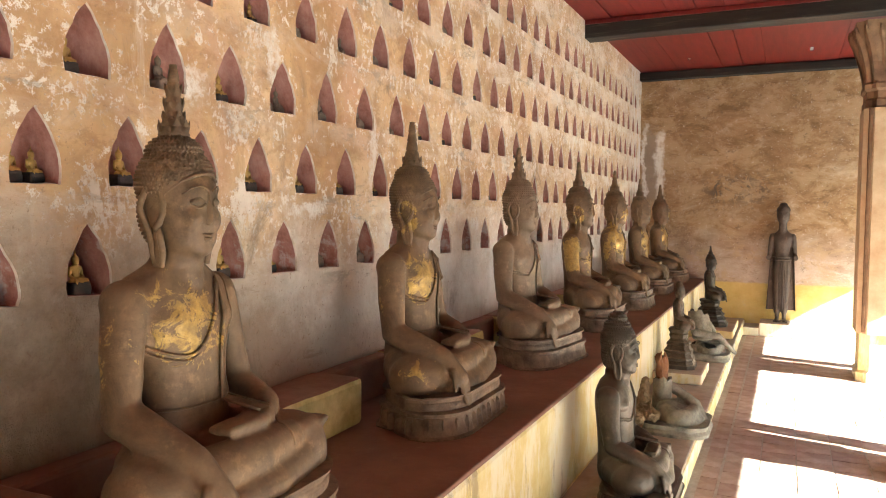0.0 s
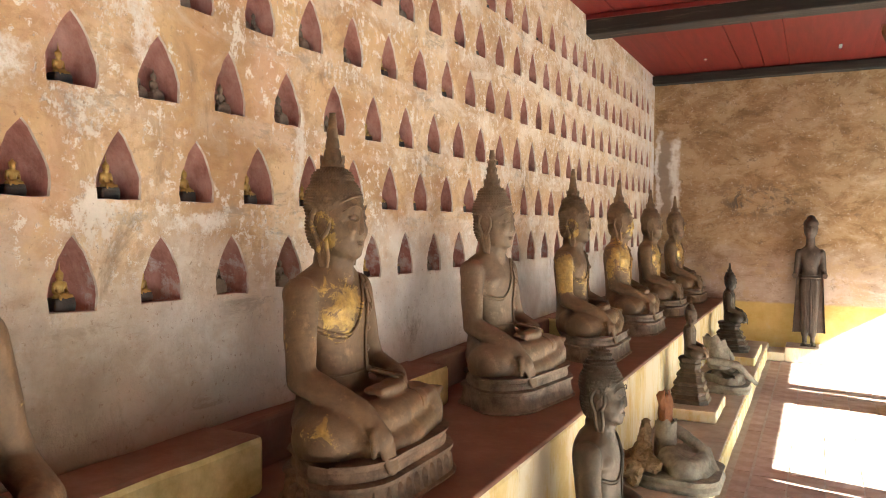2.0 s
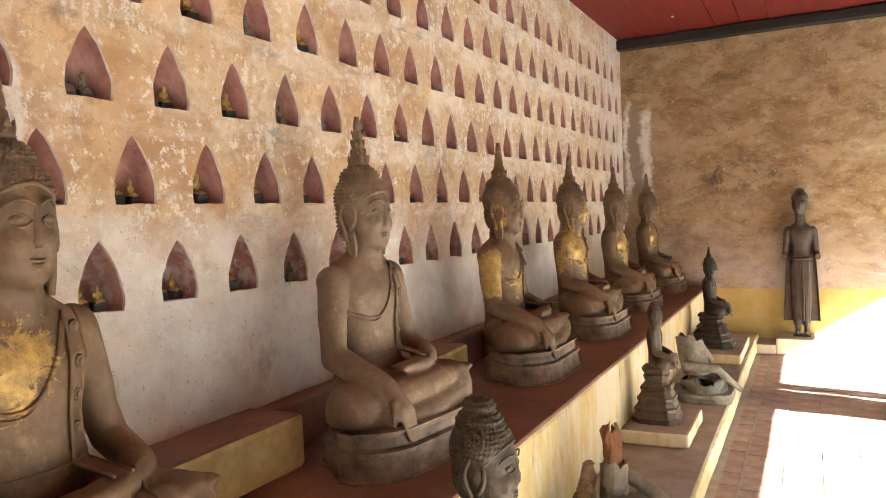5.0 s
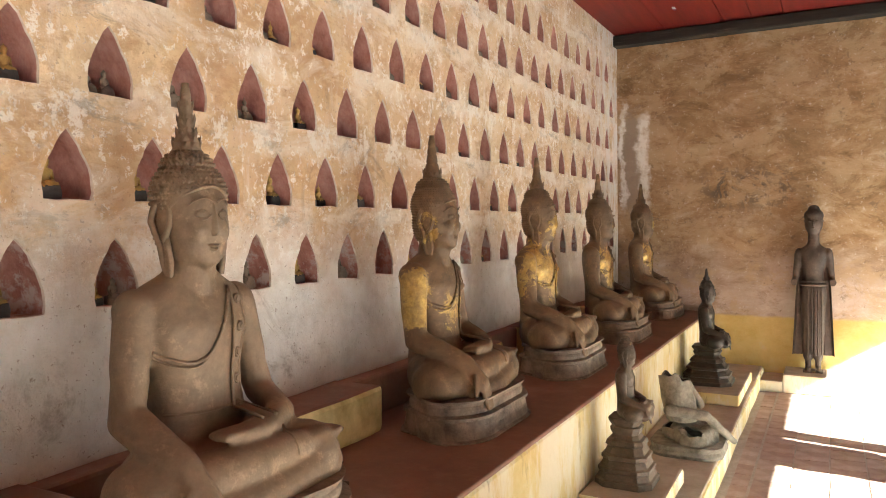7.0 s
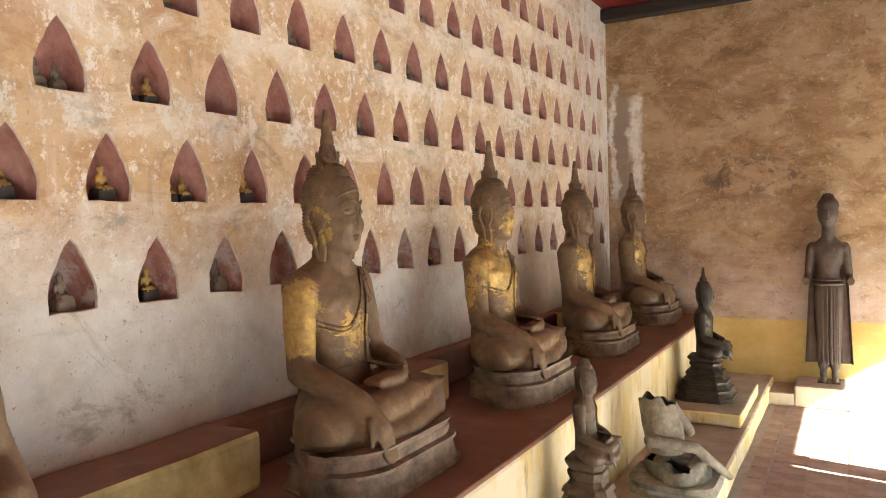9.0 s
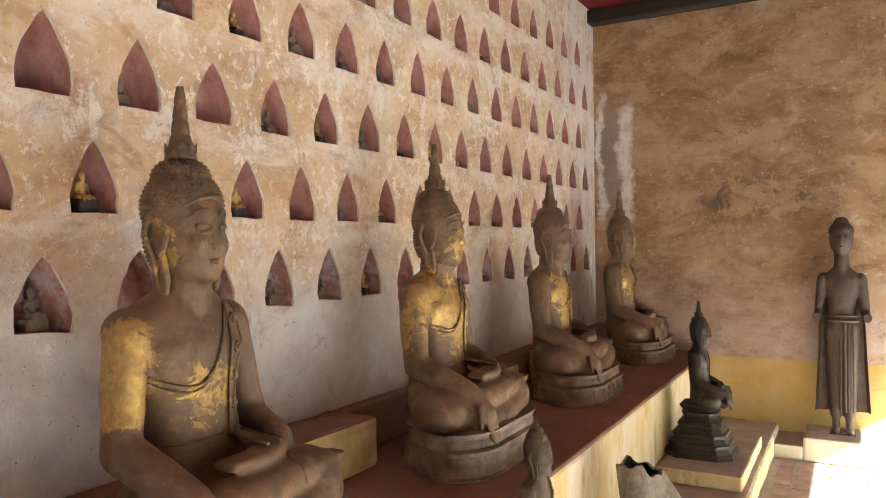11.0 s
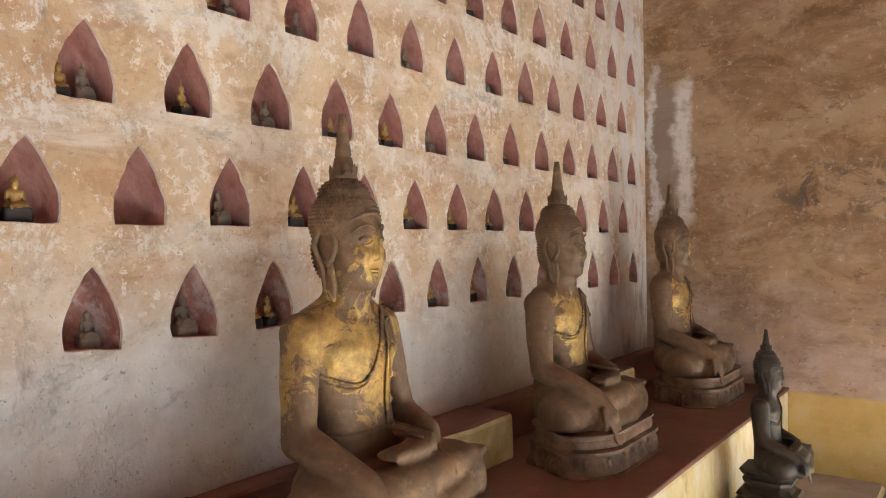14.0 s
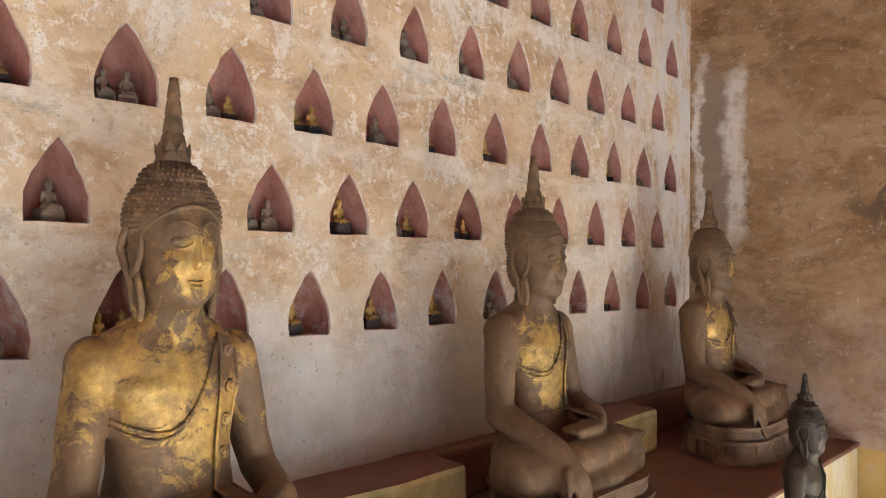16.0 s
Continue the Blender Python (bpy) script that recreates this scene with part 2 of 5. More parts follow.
def mat_end_wall():
    n = Nodes("stained_mural_plaster")
    big = n.noise(1.1, 6, 0.65)
    mid = n.noise(3.0, 10, 0.72, n.scaled(0.85, 1.0, 1.45), 0.5)
    fine = n.noise(30.0, 6, 0.75)
    col = n.ramp(mid, (0.36, (0.20, 0.12, 0.056)), (0.45, (0.33, 0.205, 0.10)), (0.54, (0.40, 0.27, 0.15)), (0.63, (0.54, 0.42, 0.29)))
    col = n.mix(n.ramp(big, (0.42, 0.0), (0.62, 0.6)), col, (0.26, 0.165, 0.09))
    zz = n.math("ADD", n.axis(2), n.math("MULTIPLY", n.math("SUBTRACT", n.noise(1.6, 7, 0.7), 0.5), 1.0))
    low = n.ramp(n.math("SUBTRACT", zz, 0.6), (0.15, 1.0), (0.75, 0.0))
    col = n.mix(low, col, n.ramp(mid, (0.35, (0.46, 0.35, 0.28)), (0.65, (0.60, 0.51, 0.45))))
    # faded painted foliage in a band
    band = n.ramp(n.math("ABSOLUTE", n.math("SUBTRACT", n.axis(2), 1.82)), (0.05, 1.0), (0.26, 0.0))
    leaf = n.ramp(n.noise(7.0, 7, 0.7, None, 0.9), (0.50, 0.0), (0.55, 0.9))
    band = n.math("MULTIPLY", band, n.ramp(n.math("ABSOLUTE", n.math("SUBTRACT", n.axis(0), 1.24)), (0.25, 1.0), (0.5, 0.0)))
    col = n.mix(n.math("MULTIPLY", band, leaf), col, (0.11, 0.09, 0.07))
    blot = n.ramp(n.noise(3.2, 11, 0.76, n.scaled(0.8, 1.0, 1.5), 0.4), (0.51, 0.0), (0.59, 0.4))
    col = n.mix(blot, col, (0.22, 0.13, 0.06))
    buff = n.ramp(n.noise(2.4, 11, 0.75, n.scaled(0.85, 1.0, 1.4), 0.4), (0.50, 0.0), (0.57, 0.65))
    col = n.mix(buff, col, (0.47, 0.34, 0.20))
    chips = n.ramp(n.noise(21.0, 8, 0.8), (0.585, 0.0), (0.61, 0.55))
    col = n.mix(chips, col, (0.66, 0.58, 0.50))
    dark = n.ramp(n.noise(12.0, 9, 0.8, n.scaled(1, 1, 1.1), 0.3), (0.575, 0.0), (0.63, 0.6))
    col = n.mix(dark, col, (0.16, 0.11, 0.07))
    # lime run down beside the corner, round a grey damp strip
    wx = n.math("ADD", n.axis(0), n.math("MULTIPLY", n.math("SUBTRACT", n.noise(3.2, 6, 0.7), 0.5), 0.3))
    high = n.ramp(n.math("SUBTRACT", n.axis(2), 1.0), (0.0, 1.0), (1.0, 1.0))
    high = n.math("MULTIPLY", high, n.ramp(n.math("ABSOLUTE", n.math("SUBTRACT", zz, 2.12)), (0.42, 1.0), (0.56, 0.0)))
    strip = n.ramp(n.math("ABSOLUTE", n.math("SUBTRACT", wx, 0.15)), (0.06, 1.0), (0.09, 0.0))
    col = n.mix(n.math("MULTIPLY", n.math("MULTIPLY", strip, high), 0.75), col, (0.30, 0.245, 0.20))
    run = n.ramp(n.math("ABSOLUTE", n.math("SUBTRACT", wx, 0.265)), (0.03, 1.0), (0.075, 0.0))
    run = n.math("MAXIMUM", run, n.ramp(n.math("ABSOLUTE", n.math("SUBTRACT", wx, 0.05)), (0.015, 1.0), (0.04, 0.0)))
    col = n.mix(n.math("MULTIPLY", n.math("MULTIPLY", run, high), n.ramp(n.noise(10.0, 6, 0.7), (0.35, 0.4), (0.5, 1.0))), col, (0.74, 0.71, 0.67))
    # yellow dado painted along the foot
    dz = n.math("ADD", n.axis(2), n.math("MULTIPLY", n.math("SUBTRACT", n.noise(9.0, 5, 0.6), 0.5), 0.03))
    dado = n.ramp(n.math("ADD", n.math("MULTIPLY", n.math("SUBTRACT", 0.615, dz), 40.0), 0.5), (0.0, 0.0), (1.0, 1.0))
    yellow = n.ramp(n.noise(4.0, 6, 0.7), (0.35, (0.56, 0.40, 0.12)), (0.6, (0.66, 0.51, 0.20)), (0.78, (0.64, 0.56, 0.37)))
    col = n.mix(dado, col, yellow)
    h = n.math("ADD", mid, n.math("MULTIPLY", fine, 0.4))
    return n.done(col, 0.92, 0.0, h, 0.8, 0.016)


def mat_yellow_wash(name="worn_yellow_wash", worn=0.55):
    n = Nodes(name)
    a = n.noise(3.0, 7, 0.7)
    col = n.ramp(a, (0.3, (0.58, 0.43, 0.15)), (0.52, (0.70, 0.58, 0.27)), (0.72, (0.76, 0.69, 0.46)))
    pale = n.ramp(n.noise(4.0, 7, 0.75, n.scaled(1, 1, 0.35)), (worn, 0.0), (worn + 0.1, 0.75))
    col = n.mix(pale, col, (0.78, 0.73, 0.60))
    dirt = n.ramp(n.noise(5.0, 8, 0.75, n.scaled(1, 1, 0.22)), (0.58, 0.0), (0.64, 0.6))
    col = n.mix(dirt, col, (0.24, 0.16, 0.09))
    return n.done(col, 0.85, 0.0, n.noise(14.0, 6, 0.7), 0.4, 0.008)


def mat_red_screed():
    n = Nodes("red_brown_floor_paint")
    a = n.noise(2.4, 7, 0.7)
    col = n.ramp(a, (0.3, (0.16, 0.073, 0.049)), (0.55, (0.235, 0.117, 0.081)), (0.75, (0.33, 0.20, 0.15)))
    dust = n.ramp(n.noise(9.0, 7, 0.75), (0.55, 0.0), (0.75, 0.5))
    col = n.mix(dust, col, (0.30, 0.19, 0.14))
    return n.done(col, 0.62, 0.0, n.noise(25.0, 5), 0.25, 0.005)


def mat_tile():
    n = Nodes("terracotta_tile")
    a = n.noise(5.0, 6, 0.7)
    col = n.ramp(a, (0.3, (0.27, 0.155, 0.11)), (0.55, (0.41, 0.265, 0.20)), (0.75, (0.54, 0.40, 0.32)))
    col = n.mix(n.math("MULTIPLY", n.random(), 0.5), col, (0.22, 0.10, 0.07))
    dust = n.ramp(n.noise(14.0, 6, 0.75), (0.5, 0.0), (0.75, 0.45))
    col = n.mix(dust, col, (0.46, 0.34, 0.27))
    return n.done(col, 0.7, 0.0, n.noise(40.0, 5), 0.3, 0.004)


def mat_plain(name, c0, c1, scale=8.0, rough=0.85, bump=0.3, metal=0.0):
    n = Nodes(name)
    a = n.noise(scale, 6, 0.7)
    col = n.ramp(a, (0.32, c0), (0.68, c1))
    return n.done(col, rough, metal, n.noise(scale * 3.5, 5, 0.7), bump, 0.006)


def mat_red_boards():
    n = Nodes("red_painted_boards")
    g = n.noise(3.0, 6, 0.7, n.scaled(6.0, 0.5, 1.0))
    col = n.ramp(g, (0.3, (0.095, 0.0045, 0.003)), (0.6, (0.15, 0.007, 0.004)), (0.8, (0.18, 0.012, 0.007)))
    worn = n.ramp(n.noise(2.2, 7, 0.75, n.scaled(3.0, 0.6, 1.0)), (0.60, 0.0), (0.74, 0.2))
    col = n.mix(worn, col, (0.16, 0.045, 0.03))
    return n.done(col, 0.6, 0.0, g, 0.3, 0.004)


def mat_dark_wood():
    n = Nodes("weathered_dark_beam")
    g = n.noise(4.0, 7, 0.7, n.scaled(0.5, 6.0, 6.0))
    col = n.ramp(g, (0.3, (0.008, 0.006, 0.005)), (0.56, (0.022, 0.017, 0.013)), (0.72, (0.10, 0.078, 0.06)))
    return n.done(col, 0.75, 0.0, g, 0.5, 0.006)


def mat_bronze(name, base, dark, gold, spots, dust=0.4, metal=0.14, rough=0.52):
    """Lacquered bronze: dust over brown metal, with what is left of the gold leaf round the given places."""
    n = Nodes(name)
    a = n.noise(5.0, 6, 0.7)
    fine = n.noise(38.0, 6, 0.75)
    col = n.ramp(n.noise(7.0, 8, 0.75, None, 0.4), (0.36, dark), (0.62, base))
    col = n.mix(n.ramp(n.noise(13.0, 7, 0.75), (0.56, 0.0), (0.66, 0.6)), col, tuple(1.7 * v for v in base))
    col = n.mix(n.ramp(fine, (0.45, 0.0), (0.75, 0.35)), col, tuple(0.5 * v for v in dark))
    geo = n.t.nodes.new("ShaderNodeNewGeometry")
    sep = n.t.nodes.new("ShaderNodeSeparateXYZ")
    n.t.links.new(geo.outputs["Normal"], sep.inputs[0])
    up = n.ramp(sep.outputs[2], (0.35, 0.0), (0.95, 1.0))
    lying = n.math("MULTIPLY", n.math("ADD", n.math("MULTIPLY", up, 0.75), 0.25), n.ramp(n.noise(9.0, 5, 0.6), (0.3, 0.35), (0.6, 1.0)))
    lying = n.math("MULTIPLY", lying, dust)
    col = n.mix(lying, col, (0.30, 0.22, 0.145))
    mask = 0.0
    for p, r0, r1, amount in spots:
        mask = n.math("MAXIMUM", mask, n.math("MULTIPLY", n.near(p, r0, r1), amount))
    flakes = n.math("ADD", n.math("MULTIPLY", n.noise(14.0, 9, 0.78, None, 0.6), 1.4), n.math("MULTIPLY", n.noise(5.0, 4, 0.6), 0.45))
    leaf = n.ramp(n.math("MULTIPLY", 0.5, n.math("ADD", flakes, n.math("MULTIPLY", n.math("SUBTRACT", mask, 0.55), 0.32))), (0.492, 0.0), (0.522, 1.0))
    leaf = n.math("MULTIPLY", leaf, n.ramp(n.math("ADD", mask, 0.0), (0.0, 0.0), (0.12, 1.0)))
    leaf = n.math("MULTIPLY", n.math("MULTIPLY", leaf, gold), n.ramp(n.noise(30.0, 5, 0.7), (0.35, 0.45), (0.6, 0.95)))
    col = n.mix(leaf, col, n.ramp(fine, (0.35, (0.40, 0.26, 0.075)), (0.65, (0.68, 0.48, 0.16))))
    m = n.math("MAXIMUM", n.math("MULTIPLY", leaf, 0.75), n.math("SUBTRACT", metal, n.math("MULTIPLY", lying, metal)))
    r = n.math("ADD", n.math("MULTIPLY", leaf, -0.10), n.math("ADD", rough, n.math("MULTIPLY", lying, 0.4)))
    h = n.math("ADD", n.math("MULTIPLY", a, 0.6), n.math("ADD", n.math("MULTIPLY", fine, 0.35), n.math("MULTIPLY", leaf, 0.12)))
    return n.done(col, r, m, h, 0.7, 0.010)


WALL = mat_niche_wall()
NICHE = mat_niche_inside()
WORN = mat_plain("worn_lime_edge", (0.52, 0.40, 0.29), (0.84, 0.79, 0.73), 14.0)
ENDWALL = mat_end_wall()
YELLOW = mat_yellow_wash("worn_yellow_wash", 0.45)
PALE = mat_yellow_wash("pale_yellow_wash", 0.46)
RED = mat_red_screed()
TILE = mat_tile()
MORTAR = mat_plain("grey_mortar", (0.30, 0.22, 0.17), (0.44, 0.35, 0.28), 14.0)
DUST = mat_plain("dusty_tan_screed", (0.27, 0.19, 0.14), (0.42, 0.33, 0.25), 5.0, 0.8)
LEDGE = mat_plain("dirty_olive_yellow_wash", (0.42, 0.33, 0.12), (0.84, 0.74, 0.36), 4.0)
BOARDS = mat_red_boards()
BEAM = mat_dark_wood()
STONE = mat_plain("courtyard_paving", (0.42, 0.37, 0.31), (0.58, 0.52, 0.44), 1.5)
ROOFTILE = mat_plain("brown_roof_underside", (0.10, 0.06, 0.045), (0.20, 0.12, 0.09), 3.0)
COLUMN = mat_plain("ochre_column_plaster", (0.42, 0.27, 0.15), (0.60, 0.45, 0.29), 4.0)
RIB = mat_plain("brown_column_rib", (0.13, 0.075, 0.045), (0.30, 0.18, 0.10), 6.0)

# ---- mesh tools ----


def mesh_from(bm, name, materials, smooth=False):
    me = bpy.data.meshes.new(name)
    bm.to_mesh(me)
    bm.free()
    for m in materials if isinstance(materials, (list, tuple)) else [materials]:
        me.materials.append(m)
    if smooth:
        me.polygons.foreach_set("use_smooth", [True] * len(me.polygons))
    return me


def part(name, bm, material, parent=None, label="", smooth=False):
    ob = new(name, mesh_from(bm, name, material, smooth))
    if parent:
        ob.parent = parent
    if label:
        tagged(ob, label)
    return ob


def box(bm, x0, x1, y0, y1, z0, z1, bevel=0.0, mat=0):
    m = Matrix.Translation(((x0 + x1) / 2, (y0 + y1) / 2, (z0 + z1) / 2)) @ Matrix.Diagonal((x1 - x0, y1 - y0, z1 - z0, 1))
    r = bmesh.ops.create_cube(bm, size=1, matrix=m)
    faces = {f for v in r["verts"] for f in v.link_faces}
    if bevel:
        edges = list({e for v in r["verts"] for e in v.link_edges})
        out = bmesh.ops.bevel(bm, geom=edges, offset=bevel, segments=2, affect="EDGES", profile=0.6)
        faces = faces | set(out["faces"])
    for f in faces:
        if f.is_valid:
            f.material_index = mat


def rough_box(x0, x1, y0, y1, z0, z1, step=0.12, wobble=0.008, bevel=0.015, seed=0.0):
    """A box of uneven masonry: cut into a grid, its edges rounded and its faces bowed a little."""
    bm = bmesh.new()
    box(bm, x0, x1, y0, y1, z0, z1)
    for axis, a, b in ((0, x0, x1), (1, y0, y1), (2, z0, z1)):
        k = max(1, min(90, round((b - a) / step)))
        for i in range(1, k):
            co, no = [0, 0, 0], [0, 0, 0]
            co[axis], no[axis] = a + (b - a) * i / k, 1
            bmesh.ops.bisect_plane(bm, geom=bm.verts[:] + bm.edges[:] + bm.faces[:], plane_co=co, plane_no=no)
    sharp = [e for e in bm.edges if len(e.link_faces) == 2 and e.calc_face_angle(0) > 1.0]
    bmesh.ops.bevel(bm, geom=sharp, offset=bevel, segments=2, affect="EDGES", profile=0.5)
    for v in bm.verts:
        q = v.co * 4.0 + Vector((seed, 3.1 * seed, 0.7))
        v.co += Vector((noise.noise(q), noise.noise(q + Vector((9, 0, 0))), noise.noise(q + Vector((0, 7, 0))))) * wobble
    return bm


def blob(bm, c, r, turn=None, sub=3):
    m = Matrix.Translation(c) @ (turn.to_4x4() if turn else Matrix.Identity(4)) @ Matrix.Diagonal((*r, 1))
    bmesh.ops.create_icosphere(bm, subdivisions=sub, radius=1, matrix=m)


def limb(bm, p, q, r0, r1, flat=1.0):
    """A tapered limb with round ends."""
    p, q = Vector(p), Vector(q)
    d = q - p
    turn = d.to_track_quat("Z", "X").to_matrix().to_4x4()
    m = Matrix.Translation((p + q) / 2) @ turn
    bmesh.ops.create_cone(bm, cap_ends=True, segments=18, radius1=r0, radius2=r1, depth=d.length, matrix=m)
    blob(bm, p, (r0, r0, r0), sub=2)
    blob(bm, q, (r1, r1, r1), sub=2)


def loft(bm, sections, seg=30, p=2.4):
    """A closed body through flattened rings (height, middle x, half depth, half width)."""
    rings = []
    for z, cx, rx, ry in sections:
        ring = []
        for k in range(seg):
            c, q = math.cos(2 * math.pi * k / seg), math.sin(2 * math.pi * k / seg)
            ring.append(bm.verts.new((cx + rx * math.copysign(abs(c) ** (2 / p), c), ry * math.copysign(abs(q) ** (2 / p), q), z)))
        rings.append(ring)
    for a, b in zip(rings, rings[1:]):
        for k in range(seg):
            bm.faces.new((a[k], a[(k + 1) % seg], b[(k + 1) % seg], b[k]))
    bm.faces.new(rings[0][::-1])
    bm.faces.new(rings[-1])


def lathe(bm, profile, centre=(0, 0, 0), seg=20):
    rings = []
    for r, z in profile:
        rings.append([bm.verts.new((centre[0] + r * math.cos(2 * math.pi * k / seg), centre[1] + r * math.sin(2 * math.pi * k / seg), centre[2] + z)) for k in range(seg)])
    for a, b in zip(rings, rings[1:]):
        for k in range(seg):
            bm.faces.new((a[k], a[(k + 1) % seg], b[(k + 1) % seg], b[k]))
    bm.faces.new(rings[0][::-1])
    bm.faces.new(rings[-1])


def plan_stack(bm, outline, levels, mat=0):
    """Stacks one outline (a list of x, y) at the levels (scale, z, shift), as mouldings."""
    rings = []
    for grow, z in levels:
        rings.append([bm.verts.new((x + math.copysign(grow, x) if abs(x) > 1e-6 else x, y + math.copysign(grow, y) if abs(y) > 1e-6 else y, z)) for x, y in outline])
    k = len(outline)
    for a, b in zip(rings, rings[1:]):
        for i in range(k):
            f = bm.faces.new((a[i], a[(i + 1) % k], b[(i + 1) % k], b[i]))
            f.material_index = mat
    bm.faces.new(rings[0][::-1]).material_index = mat
    bm.faces.new(rings[-1]).material_index = mat


def tube(bm, points, r, seg=6):
    rings = []
    for i, p in enumerate(points):
        d = (points[min(i + 1, len(points) - 1)] - points[max(i - 1, 0)]).normalized()
        u = d.orthogonal().normalized() if i == 0 else (u - d * u.dot(d)).normalized()
        w = d.cross(u)
        rings.append([bm.verts.new(p + (u * math.cos(2 * math.pi * k / seg) + w * math.sin(2 * math.pi * k / seg)) * r) for k in range(seg)])
    for a, b in zip(rings, rings[1:]):
        for k in range(seg):
            bm.faces.new((a[k], a[(k + 1) % seg], b[(k + 1) % seg], b[k]))
    bm.faces.new(rings[0][::-1])
    bm.faces.new(rings[-1])


def fused(bm, voxel, smooth=3):
    """The joined skin of all closed shapes in bm, as a new bmesh."""
    me = mesh_from(bm, "skin", [])
    ob = new("skin", me)
    r = ob.modifiers.new("r", "REMESH")
    r.mode, r.voxel_size = "VOXEL", voxel
    s = ob.modifiers.new("s", "SMOOTH")
    s.factor, s.iterations = 0.5, smooth
    deps = bpy.context.evaluated_depsgraph_get()
    deps.update()
    out = bmesh.new()
    done = ob.evaluated_get(deps)
    m2 = done.to_mesh()
    out.from_mesh(m2)
    done.to_mesh_clear()
    bpy.data.objects.remove(ob)
    bpy.data.meshes.remove(me)
    return out


# ---- the niche wall ----
ROW_Z = [1.27, 1.59, 1.905, 2.225, 2.545, 2.865]
STEP_Z = 0.3185
LENGTH_END = 10.05


def niche_y(row, k):
    """Middle of niche k of a row: 0.302 m apart, the odd rows half a step on."""
    y = 2.08 + 0.3035 * k + (0.158 if row % 2 == 0 else 0.0)
    return y + 0.05 * math.sin((y - 2.1) * 0.55) * (1 if 2.1 < y < 7.9 else 0) + 0.006 * math.sin(7.3 * k + 2.1 * row)


def arch_outline(w, h, tilt=0.0, n=9):
    """A pointed arch, foot middle at 0, from the left foot over the tip to the right foot, then back along the sill."""
    pts = []
    for i in range(n + 1):
        s = i / n
        pts.append((-w / 2 * (1.0 + 0.10 * math.sin(math.pi * min(1, s * 1.6))) * (1 - s ** 2.3) ** 0.9, h * s))
    pts += [(-x, z) for x, z in pts[-2::-1]]
    pts += [(w / 2 - w * i / 4, 0.0) for i in range(1, 4)]
    return [(x, z + tilt * x) for x, z in pts]


bm = bmesh.new()
rng = random.Random(5)
NICHES = []
Y0, Z_LOW, Z_TOP = -1.0, 1.2, 3.19
for row, z in enumerate(ROW_Z):
    za = z - 0.06
    zb = ROW_Z[row + 1] - 0.06 if row < len(ROW_Z) - 1 else 3.19
    if row == 0:
        za = 1.2
    ks = [k for k in range(-11, 27) if niche_y(row, k) + 0.09 < LENGTH_END - 0.02]
    mids = [niche_y(row, k) for k in ks]
    cuts = [mids[0] - 0.152] + [(a + b) / 2 for a, b in zip(mids, mids[1:])] + [min(mids[-1] + 0.152, LENGTH_END)]
    for k, mid, ya, yb in zip(ks, mids, cuts, cuts[1:]):
        w, h = 0.152 + rng.uniform(-0.008, 0.008), 0.212 + rng.uniform(-0.008, 0.008)
        tilt = rng.uniform(-0.09, 0.01) if row == 0 else rng.uniform(-0.012, 0.012)
        depth = rng.uniform(0.10, 0.13)
        NICHES.append((row, k, mid, z, depth, w))
        out = [(mid + a + rng.uniform(-0.0025, 0.0025), z + b + rng.uniform(-0.002, 0.002)) for a, b in arch_outline(w, h, tilt)]
        cy, cz = mid, z + 0.09
        rim, frame_pts = [], []
        for y, zz in out:
            rim.append(bm.verts.new((0.0, y, zz)))
            dy, dz = y - cy, zz - cz
            s = min(((yb if dy > 0 else ya) - cy) / dy if abs(dy) > 1e-9 else 9e9, ((zb if dz > 0 else za) - cz) / dz if abs(dz) > 1e-9 else 9e9)
            frame_pts.append([cy + dy * s, cz + dz * s])
        corners = {}
        for yy in (ya, yb):
            for zz in (za, zb):
                i = min(range(len(out)), key=lambda j: (frame_pts[j][0] - yy) ** 2 + (frame_pts[j][1] - zz) ** 2)
                frame_pts[i] = [yy, zz]
        fr = [bm.verts.new((0.0, a, b)) for a, b in frame_pts]
        c = len(out)
        for i in range(c):
            j = (i + 1) % c
            bm.faces.new((rim[i], fr[i], fr[j], rim[j]))
        soft, back = [], []
        for y, zz in out:
            soft.append(bm.verts.new((-0.008, cy + (y - cy) * 0.965, cz + (zz - cz) * 0.975)))
            back.append(bm.verts.new((-depth, cy + (y - cy) * 0.80, z + (zz - z) * 0.86)))
        mid_ring = [bm.verts.new((-depth * 0.7, cy + (y - cy) * 0.93, z + (zz - z) * 0.95)) for y, zz in out]
        for a, b in ((rim, soft), (soft, mid_ring), (mid_ring, back)):
            for i in range(c):
                j = (i + 1) % c
                f = bm.faces.new((a[i], a[j], b[j], b[i]))
                f.material_index = 2 if a is rim else 1
        bm.faces.new(back).material_index = 1
    # plain strip to the corner and behind the walk
    for ya, yb in ((-6.0, cuts[0]), (cuts[-1], LENGTH_END)):
        if yb - ya > 0.002:
            bm.faces.new([bm.verts.new((0.0, y, zz)) for y, zz in ((ya, za), (yb, za), (yb, zb), (ya, zb))])
for za, zb in ((0.0, 1.2), (3.19, 3.6)):
    for i in range(32):
        ya, yb = -6 + i * (16.05 / 32), -6 + (i + 1) * (16.05 / 32)
        bm.faces.new([bm.verts.new((0.0, y, zz)) for y, zz in ((ya, za), (yb, za), (yb, zb), (ya, zb))])
box(bm, -0.5, -0.2, -6.0, LENGTH_END, 0.0, 3.6)
bmesh.ops.remove_doubles(bm, verts=bm.verts, dist=0.0004)
bmesh.ops.recalc_face_normals(bm, faces=bm.faces[:])
wall_west = part("wall_west", bm, [WALL, NICHE, WORN])
